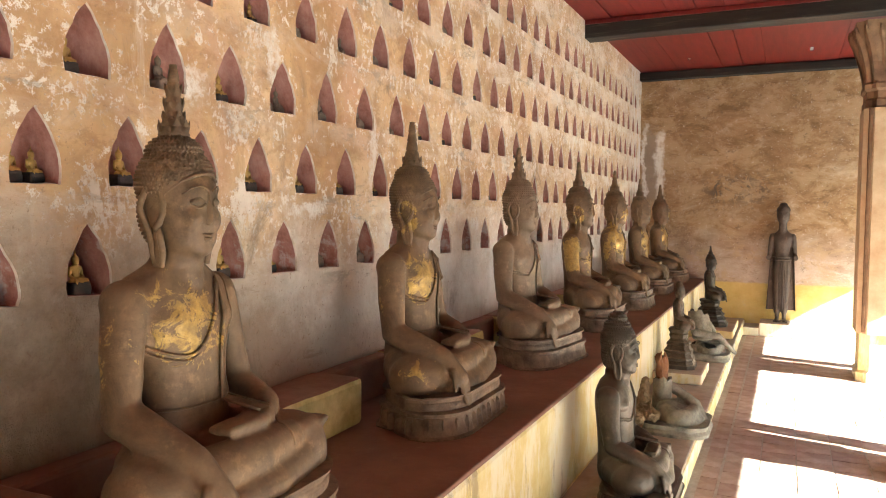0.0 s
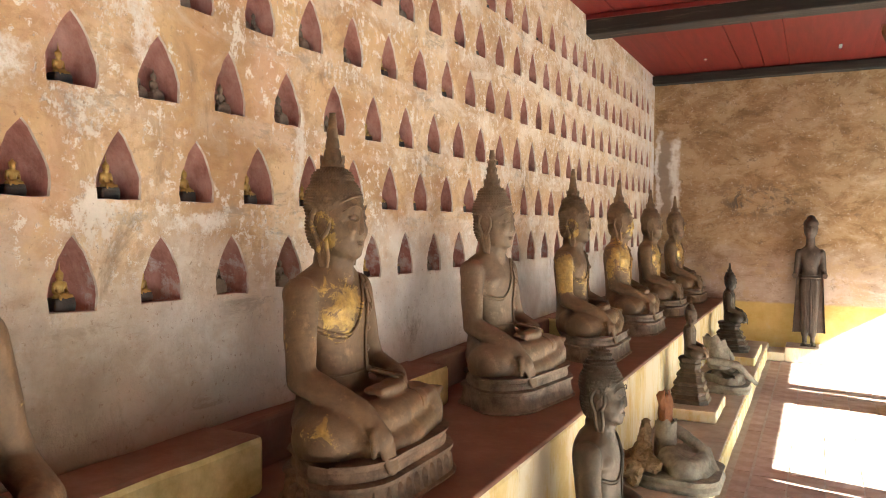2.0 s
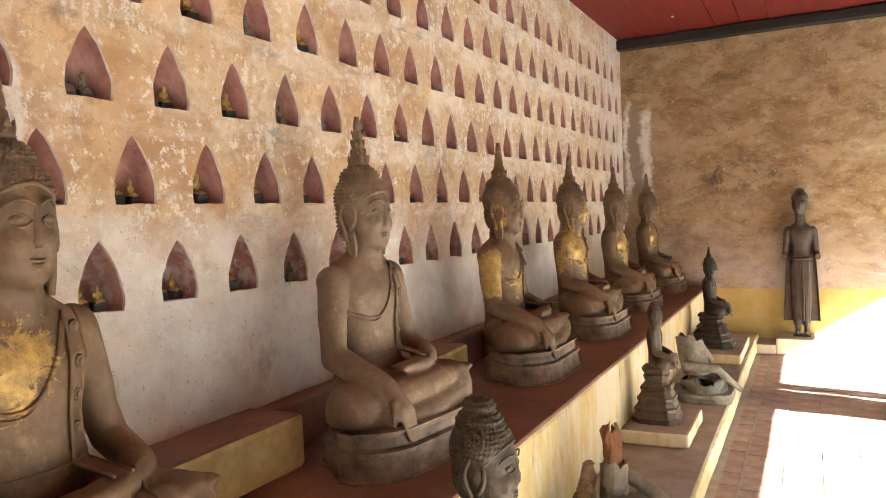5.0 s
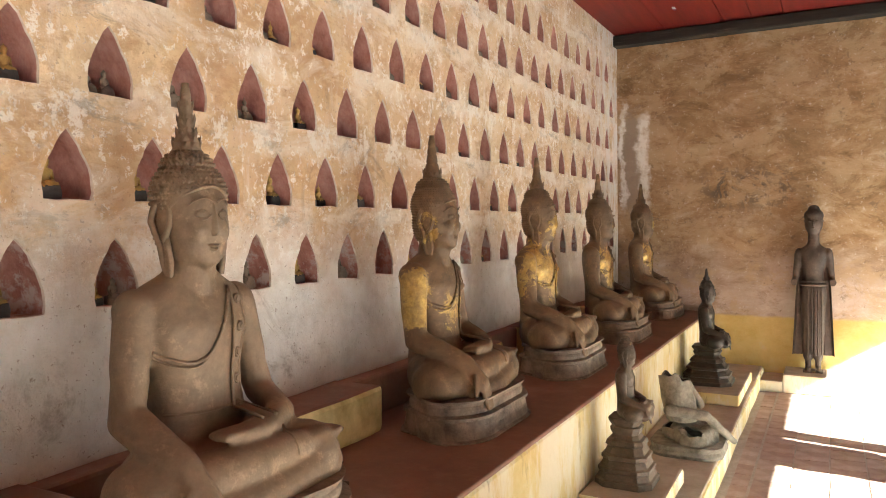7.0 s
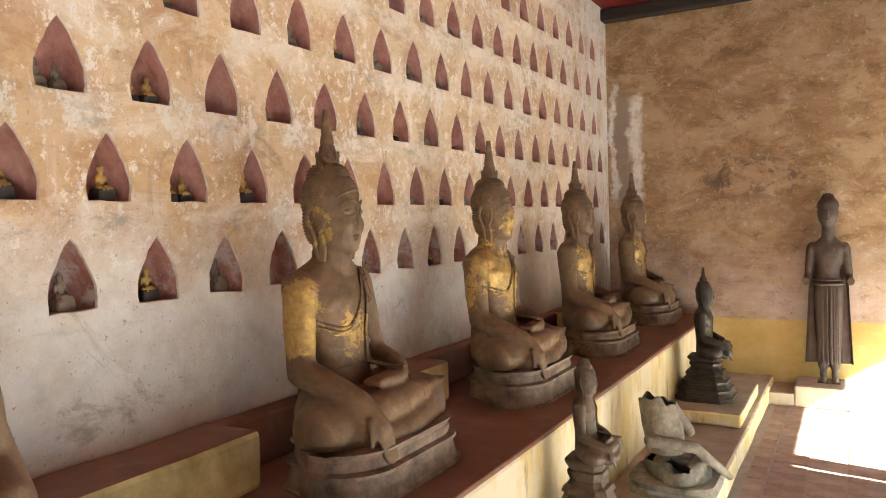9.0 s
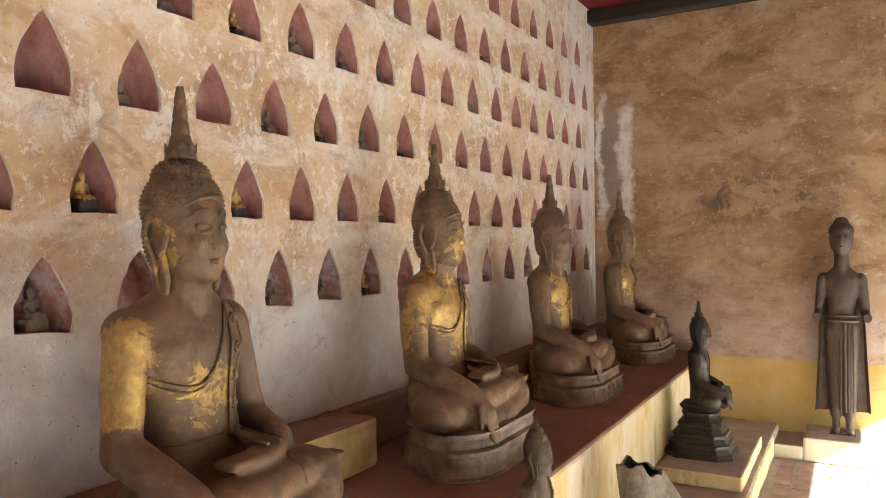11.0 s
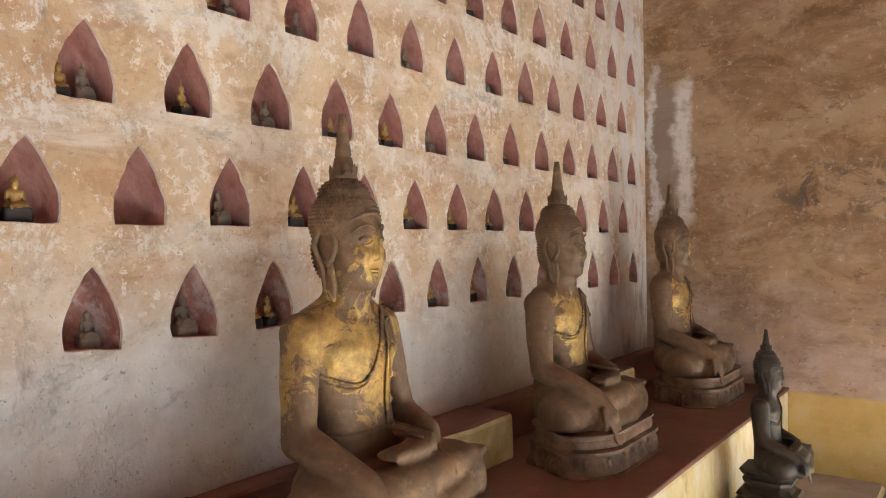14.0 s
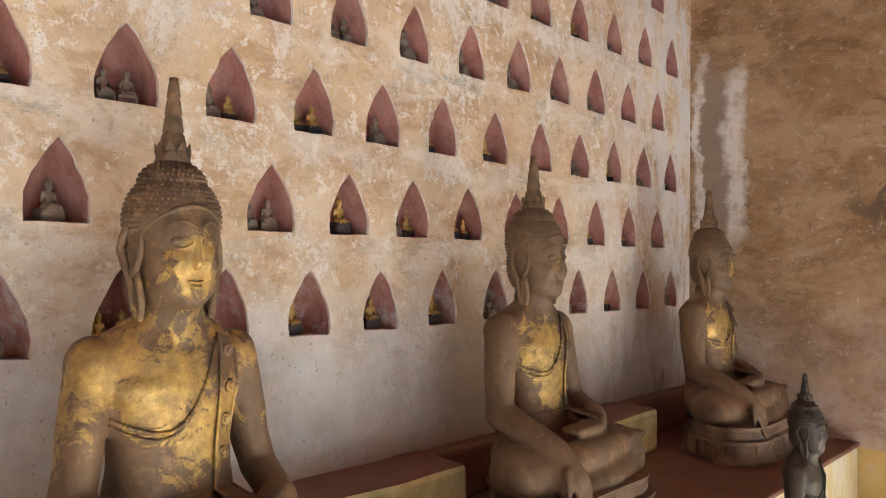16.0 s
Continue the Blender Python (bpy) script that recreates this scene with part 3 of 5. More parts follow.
wall_west.data.polygons.foreach_set("use_smooth", [p.material_index == 1 for p in wall_west.data.polygons])
tagged(wall_west, "flaking ochre limewashed wall with rows of pointed niches", "wall", kind="structure")

# ---- end wall, back wall, ceiling, beams ----
bm = bmesh.new()
box(bm, -0.5, 3.2, LENGTH_END, LENGTH_END + 0.35, 0.0, 3.6)
tagged(part("wall_north", bm, ENDWALL), "stained brown plaster end wall with faded mural and yellow dado", "wall", kind="structure")
bm = bmesh.new()
box(bm, -0.5, 3.2, -6.35, -6.0, 0.0, 3.6)
tagged(part("wall_south", bm, ENDWALL), "plain stained plaster wall closing the gallery", "wall", kind="structure")

bm = bmesh.new()
rng = random.Random(8)
x = 0.0
Z_BOARD = 3.365
while x < 3.1:
    w = 0.27 + rng.uniform(-0.03, 0.03)
    for ya, yb in ((-6.0, 1.6), (1.6, 7.08), (7.08, 10.05)):
        hole = None
        if ya > 7:
            for hx in (0.70, 2.03):
                if x <= hx < x + w:
                    hole = hx
        dz = rng.uniform(-0.006, 0.006)
        if hole:
            hw, hl, hy = (0.016, 0.05, 9.27) if hole < 1 else (0.022, 0.11, 9.22)
            za, zb = Z_BOARD, Z_BOARD + 0.008
            box(bm, x - 0.002, hole - hw, ya, yb, za, zb)
            box(bm, hole + hw, x + w + 0.012, ya, yb, za, zb)
            box(bm, hole - hw, hole + hw, ya, hy - hl, za, zb)
            box(bm, hole - hw, hole + hw, hy + hl, yb, za, zb)
        else:
            box(bm, x + 0.004, x + w - 0.003, ya, yb, Z_BOARD + dz, Z_BOARD + 0.03 + dz)
            box(bm, x + w - 0.03, x + w + 0.03, ya, yb, Z_BOARD + 0.045, Z_BOARD + 0.06)
    x += w
tagged(part("ceiling", bm, BOARDS), "red painted plank ceiling with two small holes", "ceiling", kind="structure")


def beam(y0, y1, z0=3.225):
    bm = rough_box(-0.1, 2.95, y0, y1, z0, Z_BOARD - 0.008, 0.2, 0.006, 0.012, y0)
    return tagged(part("beam", bm, BEAM), "weathered dark timber ceiling beam", "beam", kind="structure", group="ceiling beams")


for y in (-4.0, -1.2, 1.6, 4.3):
    beam(y, y + 0.2, 3.2)
beam(6.97, 7.19, 3.195)
bm = rough_box(0.004, 2.95, 6.935, 6.968, 3.318, Z_BOARD - 0.008, 0.2, 0.003, 0.006, 3.3)
tagged(part("trim", bm, BOARDS), "red painted batten along the ceiling beam", "trim", kind="structure")
beam(9.9, 10.045, 3.255)

# outer roof slope, unseen; its eave shades the gallery to bound the sun patch
bm = bmesh.new()
# upper end carried high to block sun through the ceiling holes
for a, b, c, d in (((1.2, 6.05), (4.35, 1.68), (4.35, 1.74), (1.2, 6.13)),):
    vs = [[bm.verts.new((q[0], y, q[1])) for q in (a, b, c, d)] for y in (-8.0, 14.0)]
    for i in range(4):
        j = (i + 1) % 4
        bm.faces.new((vs[0][i], vs[0][j], vs[1][j], vs[1][i]))
    bm.faces.new(vs[0][::-1])
    bm.faces.new(vs[1])
bmesh.ops.recalc_face_normals(bm, faces=bm.faces[:])
tagged(part("roof", bm, ROOFTILE), "unseen brown outer roof slope, low eave set to bound the sun patch", "roof", kind="structure")

# ---- benches, plinths, floor ----
BENCH_Z, BENCH_X, KERB_X, KERB_Z = 0.645, 0.87, 1.37, 0.15
bench = rough_box(0.002, BENCH_X, -6.0, LENGTH_END - 0.002, 0.0, BENCH_Z - 0.02, 0.3, 0.007, 0.02, 1.0)
tagged(part("bench_wall", bench, YELLOW), "long masonry bench with worn yellow-washed front", "bench", kind="structure")
top = rough_box(0.002, BENCH_X + 0.008, -6.0, LENGTH_END - 0.002, BENCH_Z - 0.022, BENCH_Z, 0.3, 0.004, 0.008, 2.0)
tagged(part("bench_top", top, RED), "dusty red-brown painted bench top", "bench top", kind="structure")
step = rough_box(BENCH_X - 0.05, KERB_X, -6.0, LENGTH_END - 0.002, 0.0, KERB_Z - 0.012, 0.3, 0.006, 0.015, 3.0)
tagged(part("lower_step", step, PALE), "low pale yellow masonry step along the bench", "step", kind="structure")
top = rough_box(BENCH_X + 0.01, KERB_X - 0.012, -6.0, LENGTH_END - 0.004, KERB_Z - 0.014, KERB_Z, 0.3, 0.004, 0.006, 4.0)
tagged(part("lower_step_top", top, DUST), "dusty tan top of the low step", "step", kind="structure")

LEDGES = [(-1.2, -0.15), (0.2, 1.02), (1.56, 2.42), (2.94, 3.78), (4.33, 5.19), (5.75, 6.49), (7.06, 7.87), (8.37, 9.2)]
bm = rough_box(0.004, 0.10, -6.0, LENGTH_END - 0.004, BENCH_Z - 0.004, 0.828, 0.2, 0.006, 0.015, 4.4)
tagged(part("back_ledge", bm, RED), "narrow red-brown masonry ledge along the wall foot", "ledge", kind="structure")
for i, (a, b) in enumerate(LEDGES):
    bm = rough_box(0.006, 0.255, a, b, BENCH_Z - 0.004, 0.836, 0.1, 0.009, 0.022, 5.0 + i)
    ob = part("ledge", bm, [LEDGE, RED])
    for p in ob.data.polygons:
        p.material_index = 1 if p.normal.z > 0.75 else 0
    tagged(ob, "yellow-washed masonry ledge with red-brown top against the wall", "ledge", group="ledges between the statues", kind="structure")

for name, a in (("block", (0.875, 1.255, 5.90, 6.50, KERB_Z, 0.237)), ("block", (0.875, 1.335, 8.3, 9.25, KERB_Z, 0.237)),
                ("end_plinth", (BENCH_X + 0.01, 1.55, 9.62, 10.04, 0.0, 0.10)), ("end_block", (1.55, 1.97, 9.62, 10.04, 0.0, 0.165))):
    bm = rough_box(*a, 0.1, 0.006, 0.015, a[2])
    ob = part(name, bm, [PALE, DUST])
    for p in ob.data.polygons:
        p.material_index = 1 if p.normal.z > 0.75 else 0
    tagged(ob, "pale yellow masonry block with dusty tan top", "plinth", kind="structure")

bm = bmesh.new()
box(bm, KERB_X - 0.02, 3.3, -6.0, LENGTH_END, -0.3, -0.0042)
floor = tagged(part("floor", bm, MORTAR), "terracotta tile floor with grey mortar joints", "floor", kind="structure")
bm = bmesh.new()
box(bm, -60, 80, -80, 80, -0.6, -0.28)
tagged(part("ground", bm, STONE), "sunlit pale courtyard paving", "ground", kind="structure")

# added wall, never in view: holds back light from the low sky
bm = bmesh.new()
box(bm, 13.0, 13.4, -40, 50, -0.3, 5.0)
tagged(part("wall_east", bm, COLUMN), "added unseen plaster wall that blocks the low sky", "wall", kind="structure")

# ---- columns ----


def column(y):
    base = new("column")
    base.location = (2.7, y, 0.0)
    bm = bmesh.new()
    out = [(0.25, -0.17), (0.25, 0.17), (0.2, 0.2), (0.17, 0.25), (-0.17, 0.25), (-0.2, 0.2), (-0.25, 0.17), (-0.25, -0.17), (-0.2, -0.2), (-0.17, -0.25), (0.17, -0.25), (0.2, -0.2)]
    plan_stack(bm, out, [(0.02, -0.004), (0.02, 0.08), (0.0, 0.10), (0.0, 0.44), (-0.015, 0.46)])
    part("foot", bm, YELLOW, base, "yellow-washed column foot")
    bm = bmesh.new()
    plan_stack(bm, out, [(-0.03, 0.44), (-0.03, 2.45)])
    part("shaft", bm, COLUMN, base)
    bm = bmesh.new()
    for sx in (-1, 1):
        for sy in (-1, 1):
            for d in (0.0, 0.055):
                lathe(bm, [(0.028, 0.455), (0.028, 2.45)], (sx * (0.215 - d * 0.2), sy * (0.215 - d), 0), 10)
                lathe(bm, [(0.028, 0.455), (0.028, 2.45)], (sx * (0.215 - d), sy * (0.235 - d * 0.2), 0), 10)
    part("rib", bm, RIB, base, "dark brown ribbed corner shafts")
    bm = bmesh.new()
    plan_stack(bm, out, [(-0.01, 2.45), (0.02, 2.47), (0.02, 2.52), (-0.01, 2.54), (-0.01, 2.60), (0.03, 2.62), (0.03, 2.66), (-0.02, 2.68), (0.02, 2.85), (0.10, 3.05), (0.12, 3.195)])
    cap = part("capital", bm, RIB, base, "brown stucco capital with upright lotus petals")
    for k in range(28):
        a = 2 * math.pi * k / 28
        c, s = math.cos(a), math.sin(a)
        r = 0.26 / max(abs(c), abs(s)) * 0.98
        bm = bmesh.new()
        ring = []
        for z, w, grow in ((2.69, 0.024, 0.0), (2.85, 0.034, 0.03), (3.0, 0.036, 0.085), (3.09, 0.022, 0.13), (3.15, 0.002, 0.15)):
            p = Vector((c * (r + grow), s * (r + grow), z))
            t = Vector((-s, c, 0)) * w
            ring.append((bm.verts.new(p - t), bm.verts.new(p + Vector((c, s, 0)) * 0.014), bm.verts.new(p + t), bm.verts.new(p - Vector((c, s, 0)) * 0.012)))
        for u, v in zip(ring, ring[1:]):
            for i in range(4):
                bm.faces.new((u[i], u[(i + 1) % 4], v[(i + 1) % 4], v[i]))
        part("petal", bm, RIB, cap)
    # added upright hidden by the column; its shadow leaves a thin sun streak
    part("post", rough_box(0.1, 0.26, 0.315, 0.50, 0.0, 3.2, 0.4, 0.003, 0.01), RIB, base, "added hidden upright casting a second shadow strip beside the column")
    return tagged(base, "ochre plaster column with ribbed corners and lotus capital", "column", group="gallery columns")


first = column(7.62)
for y in (4.82, 2.02, -0.78, -3.58):
    copy_thing(first, pose(2.7, y, 0.0))

# ---- seated statues ----


def rounded_plan(fx, bx, hy, n=10, r=0.2, rf=None):
    """A plan with a straight front (fx), a straight back (-bx) and rounded corners, those in front by rf."""
    pts = []
    rf = rf or r
    for cx, cy, a0, q in ((fx - rf, hy - rf, 0, rf), (-bx + r, hy - r, 90, r), (-bx + r, -hy + r, 180, r), (fx - rf, -hy + rf, 270, rf)):
        for i in range(n + 1):
            a = radians(a0 + 90 * i / n)
            pts.append((cx + q * math.cos(a), cy + q * math.sin(a)))
    return pts


def pedestal(bm, h, fx=0.318, bx=0.05, hy=0.335, petals=True, wide=0.052):
    plan = rounded_plan(fx, bx, hy, 10, 0.25, 0.19)
    plan_stack(bm, plan, [(0.034, 0.0), (0.036, h * 0.05), (0.026, h * 0.09), (0.016, h * 0.52), (0.026, h * 0.55), (0.026, h * 0.62), (0.006, h * 0.66), (-0.008, h * 0.76), (-0.006, h * 0.82), (0.004, h * 0.85), (0.004, h * 0.92), (-0.012, h * 0.94), (-0.016, h)])
    if petals:
        k = len(plan)
        total = 0.0
        run = []
        for i in range(k):
            a, b = Vector(plan[i]), Vector(plan[(i + 1) % k])
            run.append((total, a, b))
            total += (b - a).length
        count = int(total / wide)
        for i in range(count):
            s = (i + 0.5) * total / count
            for t0, a, b in run:
                if t0 <= s < t0 + (b - a).length:
                    p = a + (b - a) * ((s - t0) / (b - a).length)
                    d = (b - a).normalized()
                    nrm = Vector((d.y, -d.x))
                    z0, z1 = h * 0.11, h * 0.50
                    ring = []
                    for z, w, o in ((z0, wide * 0.42, 0.020), (z0 + (z1 - z0) * 0.5, wide * 0.46, 0.021), (z0 + (z1 - z0) * 0.85, wide * 0.28, 0.017), (z1, 0.002, 0.010)):
                        ring.append([bm.verts.new((p.x + d.x * u * w + nrm.x * (o + c), p.y + d.y * u * w + nrm.y * (o + c), z)) for u, c in ((-1, -0.004), (0, 0.013), (1, -0.004), (0, -0.03))])
                    for u, v in zip(ring, ring[1:]):
                        for m in range(4):
                            bm.faces.new((u[m], u[(m + 1) % 4], v[(m + 1) % 4], v[m]))
                    break


def stepped_base(bm, h, w0, w1, seed=1):
    """A tall redented pedestal that steps in and out to the seat."""
    out = lambda w: [(w, -w * 0.62), (w, w * 0.62), (w * 0.8, w * 0.8), (w * 0.62, w), (-w * 0.62, w), (-w * 0.8, w * 0.8), (-w, w * 0.62), (-w, -w * 0.62), (-w * 0.8, -w * 0.8), (-w * 0.62, -w), (w * 0.62, -w), (w * 0.8, -w * 0.8)]
    lv = [(1.0, 0.0), (1.0, 0.10), (0.93, 0.12), (0.85, 0.20), (0.90, 0.22), (0.90, 0.27), (0.82, 0.29), (0.73, 0.38), (0.79, 0.40), (0.79, 0.45),
          (0.70, 0.47), (0.60, 0.57), (0.67, 0.60), (0.67, 0.66), (0.58, 0.68), (0.56, 0.74), (0.70, 0.80), (0.72, 0.85), (0.64, 0.87), (0.76, 0.93), (0.80, 0.97), (0.76, 1.0)]
    rings = []
    for s, z in lv:
        w = w0 * s if z < 0.6 else w0 * s * (1 + (w1 / w0 / 0.80 - 1) * min(1, (z - 0.6) / 0.2))
        rings.append([bm.verts.new((a, b, z * h)) for a, b in out(w)])
    k = 12
    for a, b in zip(rings, rings[1:]):
        for i in range(k):
            bm.faces.new((a[i], a[(i + 1) % k], b[(i + 1) % k], b[i]))
    bm.faces.new(rings[0][::-1])
    bm.faces.new(rings[-1])


def seated_body(bm, z, head=True, torso=True, legs=True):
    """Closed shapes of a seated figure, facing +x, its seat at height z."""
    v = lambda x, y, h: (x, y, z + h)
    if legs:
        g = lambda x, y, h: (x, y, z + h * 1.26 - 0.038)
        blob(bm, g(-0.005, 0, 0.065), (0.112, 0.185, 0.120))
        for s in (-1, 1):
            limb(bm, g(0.015, s * 0.11, 0.075), g(0.135 + 0.02 * s, s * 0.222, 0.066), 0.100, 0.094)
            blob(bm, g(0.148 + 0.025 * s, s * 0.238, 0.062), (0.112, 0.092, 0.098))
        # left shin below, right shin over it with its foot on the left knee
        limb(bm, g(0.195, 0.255, 0.045), g(0.262, 0.02, 0.030), 0.082, 0.058)
        limb(bm, g(0.262, 0.02, 0.030), g(0.250, -0.18, 0.028), 0.058, 0.040)
        limb(bm, g(0.165, -0.225, 0.066), g(0.222, 0.0, 0.088), 0.084, 0.066)
        limb(bm, g(0.222, 0.0, 0.088), g(0.222, 0.16, 0.100), 0.065, 0.048)
        blob(bm, g(0.216, 0.230, 0.108), (0.046, 0.085, 0.032), Matrix.Rotation(0.12, 3, "Z"))
        for i in range(5):
            limb(bm, g(0.248 - 0.016 * i, 0.280, 0.112), g(0.249 - 0.0165 * i, 0.308 - 0.004 * abs(i - 1), 0.116), 0.0135, 0.0120)
        blob(bm, g(0.10, 0.0, 0.055), (0.150, 0.20, 0.095))
    if torso:
        loft(bm, [(z + h, cx, rx, ry) for h, cx, rx, ry in (
            (0.02, -0.010, 0.100, 0.170), (0.10, -0.010, 0.102, 0.162), (0.18, -0.012, 0.098, 0.145), (0.25, -0.014, 0.094, 0.137),
            (0.32, -0.016, 0.094, 0.146), (0.38, -0.018, 0.098, 0.162), (0.43, -0.020, 0.098, 0.178), (0.475, -0.024, 0.090, 0.190),
            (0.510, -0.026, 0.080, 0.186), (0.538, -0.026, 0.068, 0.152), (0.562, -0.024, 0.064, 0.116), (0.585, -0.020, 0.060, 0.088), (0.605, -0.016, 0.056, 0.074))])
        for s in (-1, 1):
            blob(bm, v(0.012, s * 0.085, 0.425), (0.062, 0.086, 0.060))
            blob(bm, v(-0.024, s * 0.185, 0.474), (0.060, 0.060, 0.062))
            limb(bm, v(-0.020, s * 0.186, 0.470), v(-0.008, s * 0.216, 0.335), 0.058, 0.053)
            limb(bm, v(-0.008, s * 0.216, 0.335), v(0.010, s * 0.224, 0.212), 0.053, 0.046)
        # right arm over the knee, its hand hanging on the shin
        limb(bm, v(0.010, -0.224, 0.212), v(0.115, -0.212, 0.172), 0.048, 0.045)
        limb(bm, v(0.115, -0.212, 0.172), v(0.232, -0.190, 0.126), 0.045, 0.035)
        limb(bm, v(0.232, -0.190, 0.126), v(0.298, -0.178, 0.052), 0.035, 0.031)
        blob(bm, v(0.286, -0.180, 0.066), (0.024, 0.040, 0.050), Matrix.Rotation(-0.75, 3, "Y"))
        for i in range(4):
            limb(bm, v(0.306, -0.210 + 0.020 * i, 0.044), v(0.330, -0.198 + 0.0165 * i, -0.046 - 0.010 * (i in (1, 2))), 0.0125, 0.0085)
        limb(bm, v(0.286, -0.222, 0.075), v(0.300, -0.236, 0.005), 0.013, 0.009)
        # left arm bent, its palm open in the lap
        limb(bm, v(0.010, 0.224, 0.212), v(0.115, 0.200, 0.165), 0.048, 0.043)
        limb(bm, v(0.115, 0.200, 0.165), v(0.186, 0.105, 0.158), 0.042, 0.032)
        blob(bm, v(0.190, 0.050, 0.160), (0.044, 0.066, 0.026), Matrix.Rotation(0.15, 3, "Z"))
        for i in range(4):
            limb(bm, v(0.164 + 0.017 * i, 0.01, 0.160), v(0.166 + 0.0165 * i, -0.074 + 0.004 * abs(i - 1), 0.162), 0.0150, 0.0130)
    if head:
        limb(bm, v(-0.022, 0, 0.53), v(-0.008, 0, 0.63), 0.080, 0.072)
        for zz in (0.572, 0.586, 0.600):
            blob(bm, v(-0.014, 0, zz), (0.083, 0.087, 0.007))
        blob(bm, v(0.010, 0, 0.738), (0.098, 0.117, 0.100))
        blob(bm, v(0.018, 0, 0.690), (0.088, 0.114, 0.088))
        blob(bm, v(0.030, 0, 0.642), (0.074, 0.102, 0.060))
        blob(bm, v(0.074, 0, 0.612), (0.028, 0.050, 0.026))
        blob(bm, v(-0.017, 0, 0.778), (0.110, 0.140, 0.106))
        blob(bm, v(-0.036, 0, 0.705), (0.082, 0.122, 0.115))
        for s in (-1, 1):
            blob(bm, v(0.070, s * 0.046, 0.684), (0.038, 0.038, 0.040))


def head_detail(bm, z, curl=0.0046, spike=0.9, spire=True, lowpoly=False, crown=0.19, leafy=False):
    v = lambda x, y, h: Vector((x, y, z + h))
    # nose, lips, brows, lids
    ring = []
    for h, w, o in ((0.762, 0.006, 0.106), (0.725, 0.009, 0.114), (0.694, 0.012, 0.120), (0.680, 0.018, 0.119), (0.670, 0.015, 0.106)):
        ring.append([bm.verts.new(v(0.085, -w * 1.1, h)), bm.verts.new(v(o, -w * 0.45, h)), bm.verts.new(v(o, w * 0.45, h)), bm.verts.new(v(0.085, w * 1.1, h))])
    for a, b in zip(ring, ring[1:]):
        for i in range(3):
            bm.faces.new((a[i], a[i + 1], b[i + 1], b[i]))
    bm.faces.new(ring[-1])
    for h, w, r, o in ((0.644, 0.034, 0.0040, 0.106), (0.634, 0.026, 0.0052, 0.105)):
        tube(bm, [v(o - 0.020 * (u * u), u * w, h + 0.007 * u * u) for u in (-1, -0.6, -0.25, 0, 0.25, 0.6, 1)], r)
    for s in (-1, 1):
        tube(bm, [v(0.112 - 0.040 * u ** 2.2, s * (0.010 + 0.074 * u), 0.750 + 0.024 * math.sin(math.pi * min(1.0, 0.12 + u * 0.78)) - 0.008 * u) for u in [i / 8 for i in range(9)]], 0.0030)
        tube(bm, [v(0.108 - 0.031 * u ** 2.0, s * (0.016 + 0.054 * u), 0.726 - 0.012 * math.sin(math.pi * u)) for u in [i / 7 for i in range(8)]], 0.0030)
        tube(bm, [v(0.108 - 0.031 * u ** 2.0, s * (0.016 + 0.054 * u), 0.728 + 0.012 * math.sin(math.pi * u)) for u in [i / 7 for i in range(8)]], 0.0022)
        blob(bm, v(0.088, s * 0.042, 0.730), (0.016, 0.027, 0.013), sub=2)
        # long ear with a pierced lobe
        ear = [v(-0.004 + 0.033 * math.cos(a), s * (0.130 + 0.014 * math.cos(a + 2.6)), 0.712 + 0.054 * math.sin(a)) for a in [radians(-70 + 28 * i) for i in range(10)]]
        ear += [v(-0.018, s * 0.124, 0.650), v(-0.014, s * 0.114, 0.60), v(-0.004, s * 0.106, 0.570), v(0.014, s * 0.106, 0.568), v(0.020, s * 0.110, 0.60), v(0.017, s * 0.117, 0.642), v(0.013, s * 0.122, 0.668)]
        tube(bm, ear, 0.0105, 7)
        blob(bm, v(-0.004, s * 0.119, 0.712), (0.030, 0.012, 0.050), sub=2)
        blob(bm, v(0.001, s * 0.111, 0.618), (0.018, 0.009, 0.052), sub=2)
    # hair: rows of curls over the cap and the topknot
    def curls(c, r, lat0, lat1, keep):
        rows = max(3, int((lat1 - lat0) * r[2] / (curl * 1.95)))
        for i in range(rows + 1):
            lat = lat0 + (lat1 - lat0) * i / rows
            cl = math.cos(lat)
            n = max(5, int(2 * math.pi * r[0] * cl / (curl * 2.1)))
            for k in range(n):
                a = 2 * math.pi * (k + 0.5 * (i % 2)) / n
                p = Vector((c[0] + r[0] * cl * math.cos(a), c[1] + r[1] * cl * math.sin(a), c[2] + r[2] * math.sin(lat)))
                if not keep(p):
                    continue
                nrm = Vector(((p.x - c[0]) / r[0] ** 2, (p.y - c[1]) / r[1] ** 2, (p.z - c[2]) / r[2] ** 2)).normalized()
                u = nrm.orthogonal().normalized()
                w = nrm.cross(u)
                base = [bm.verts.new(p + (u * math.cos(b) + w * math.sin(b)) * curl * 0.95 - nrm * 0.003) for b in [2 * math.pi * j / 5 for j in range(5)]]
                top = [bm.verts.new(p + (u * math.cos(b) + w * math.sin(b)) * curl * 0.5 + nrm * curl * 0.75 * spike) for b in [2 * math.pi * j / 5 for j in range(5)]]
                for j in range(5):
                    bm.faces.new((base[j], base[(j + 1) % 5], top[(j + 1) % 5], top[j]))
                bm.faces.new(top)
    def back(p):
        if p.x < 0.0:
            return p.z - z > 0.630 and not (abs(p.y) > 0.085 and p.x > -0.03 and p.z - z < 0.75)
        u = min(1.0, max(0.0, (0.10 - p.x) / 0.105)) ** (1 / 1.7)
        return p.z - z > 0.808 - 0.088 * u * u
    cap_c, cap_r = (-0.017, 0, z + 0.778), (0.110, 0.140, 0.106)
    curls(cap_c, cap_r, -1.0, 1.15, back)
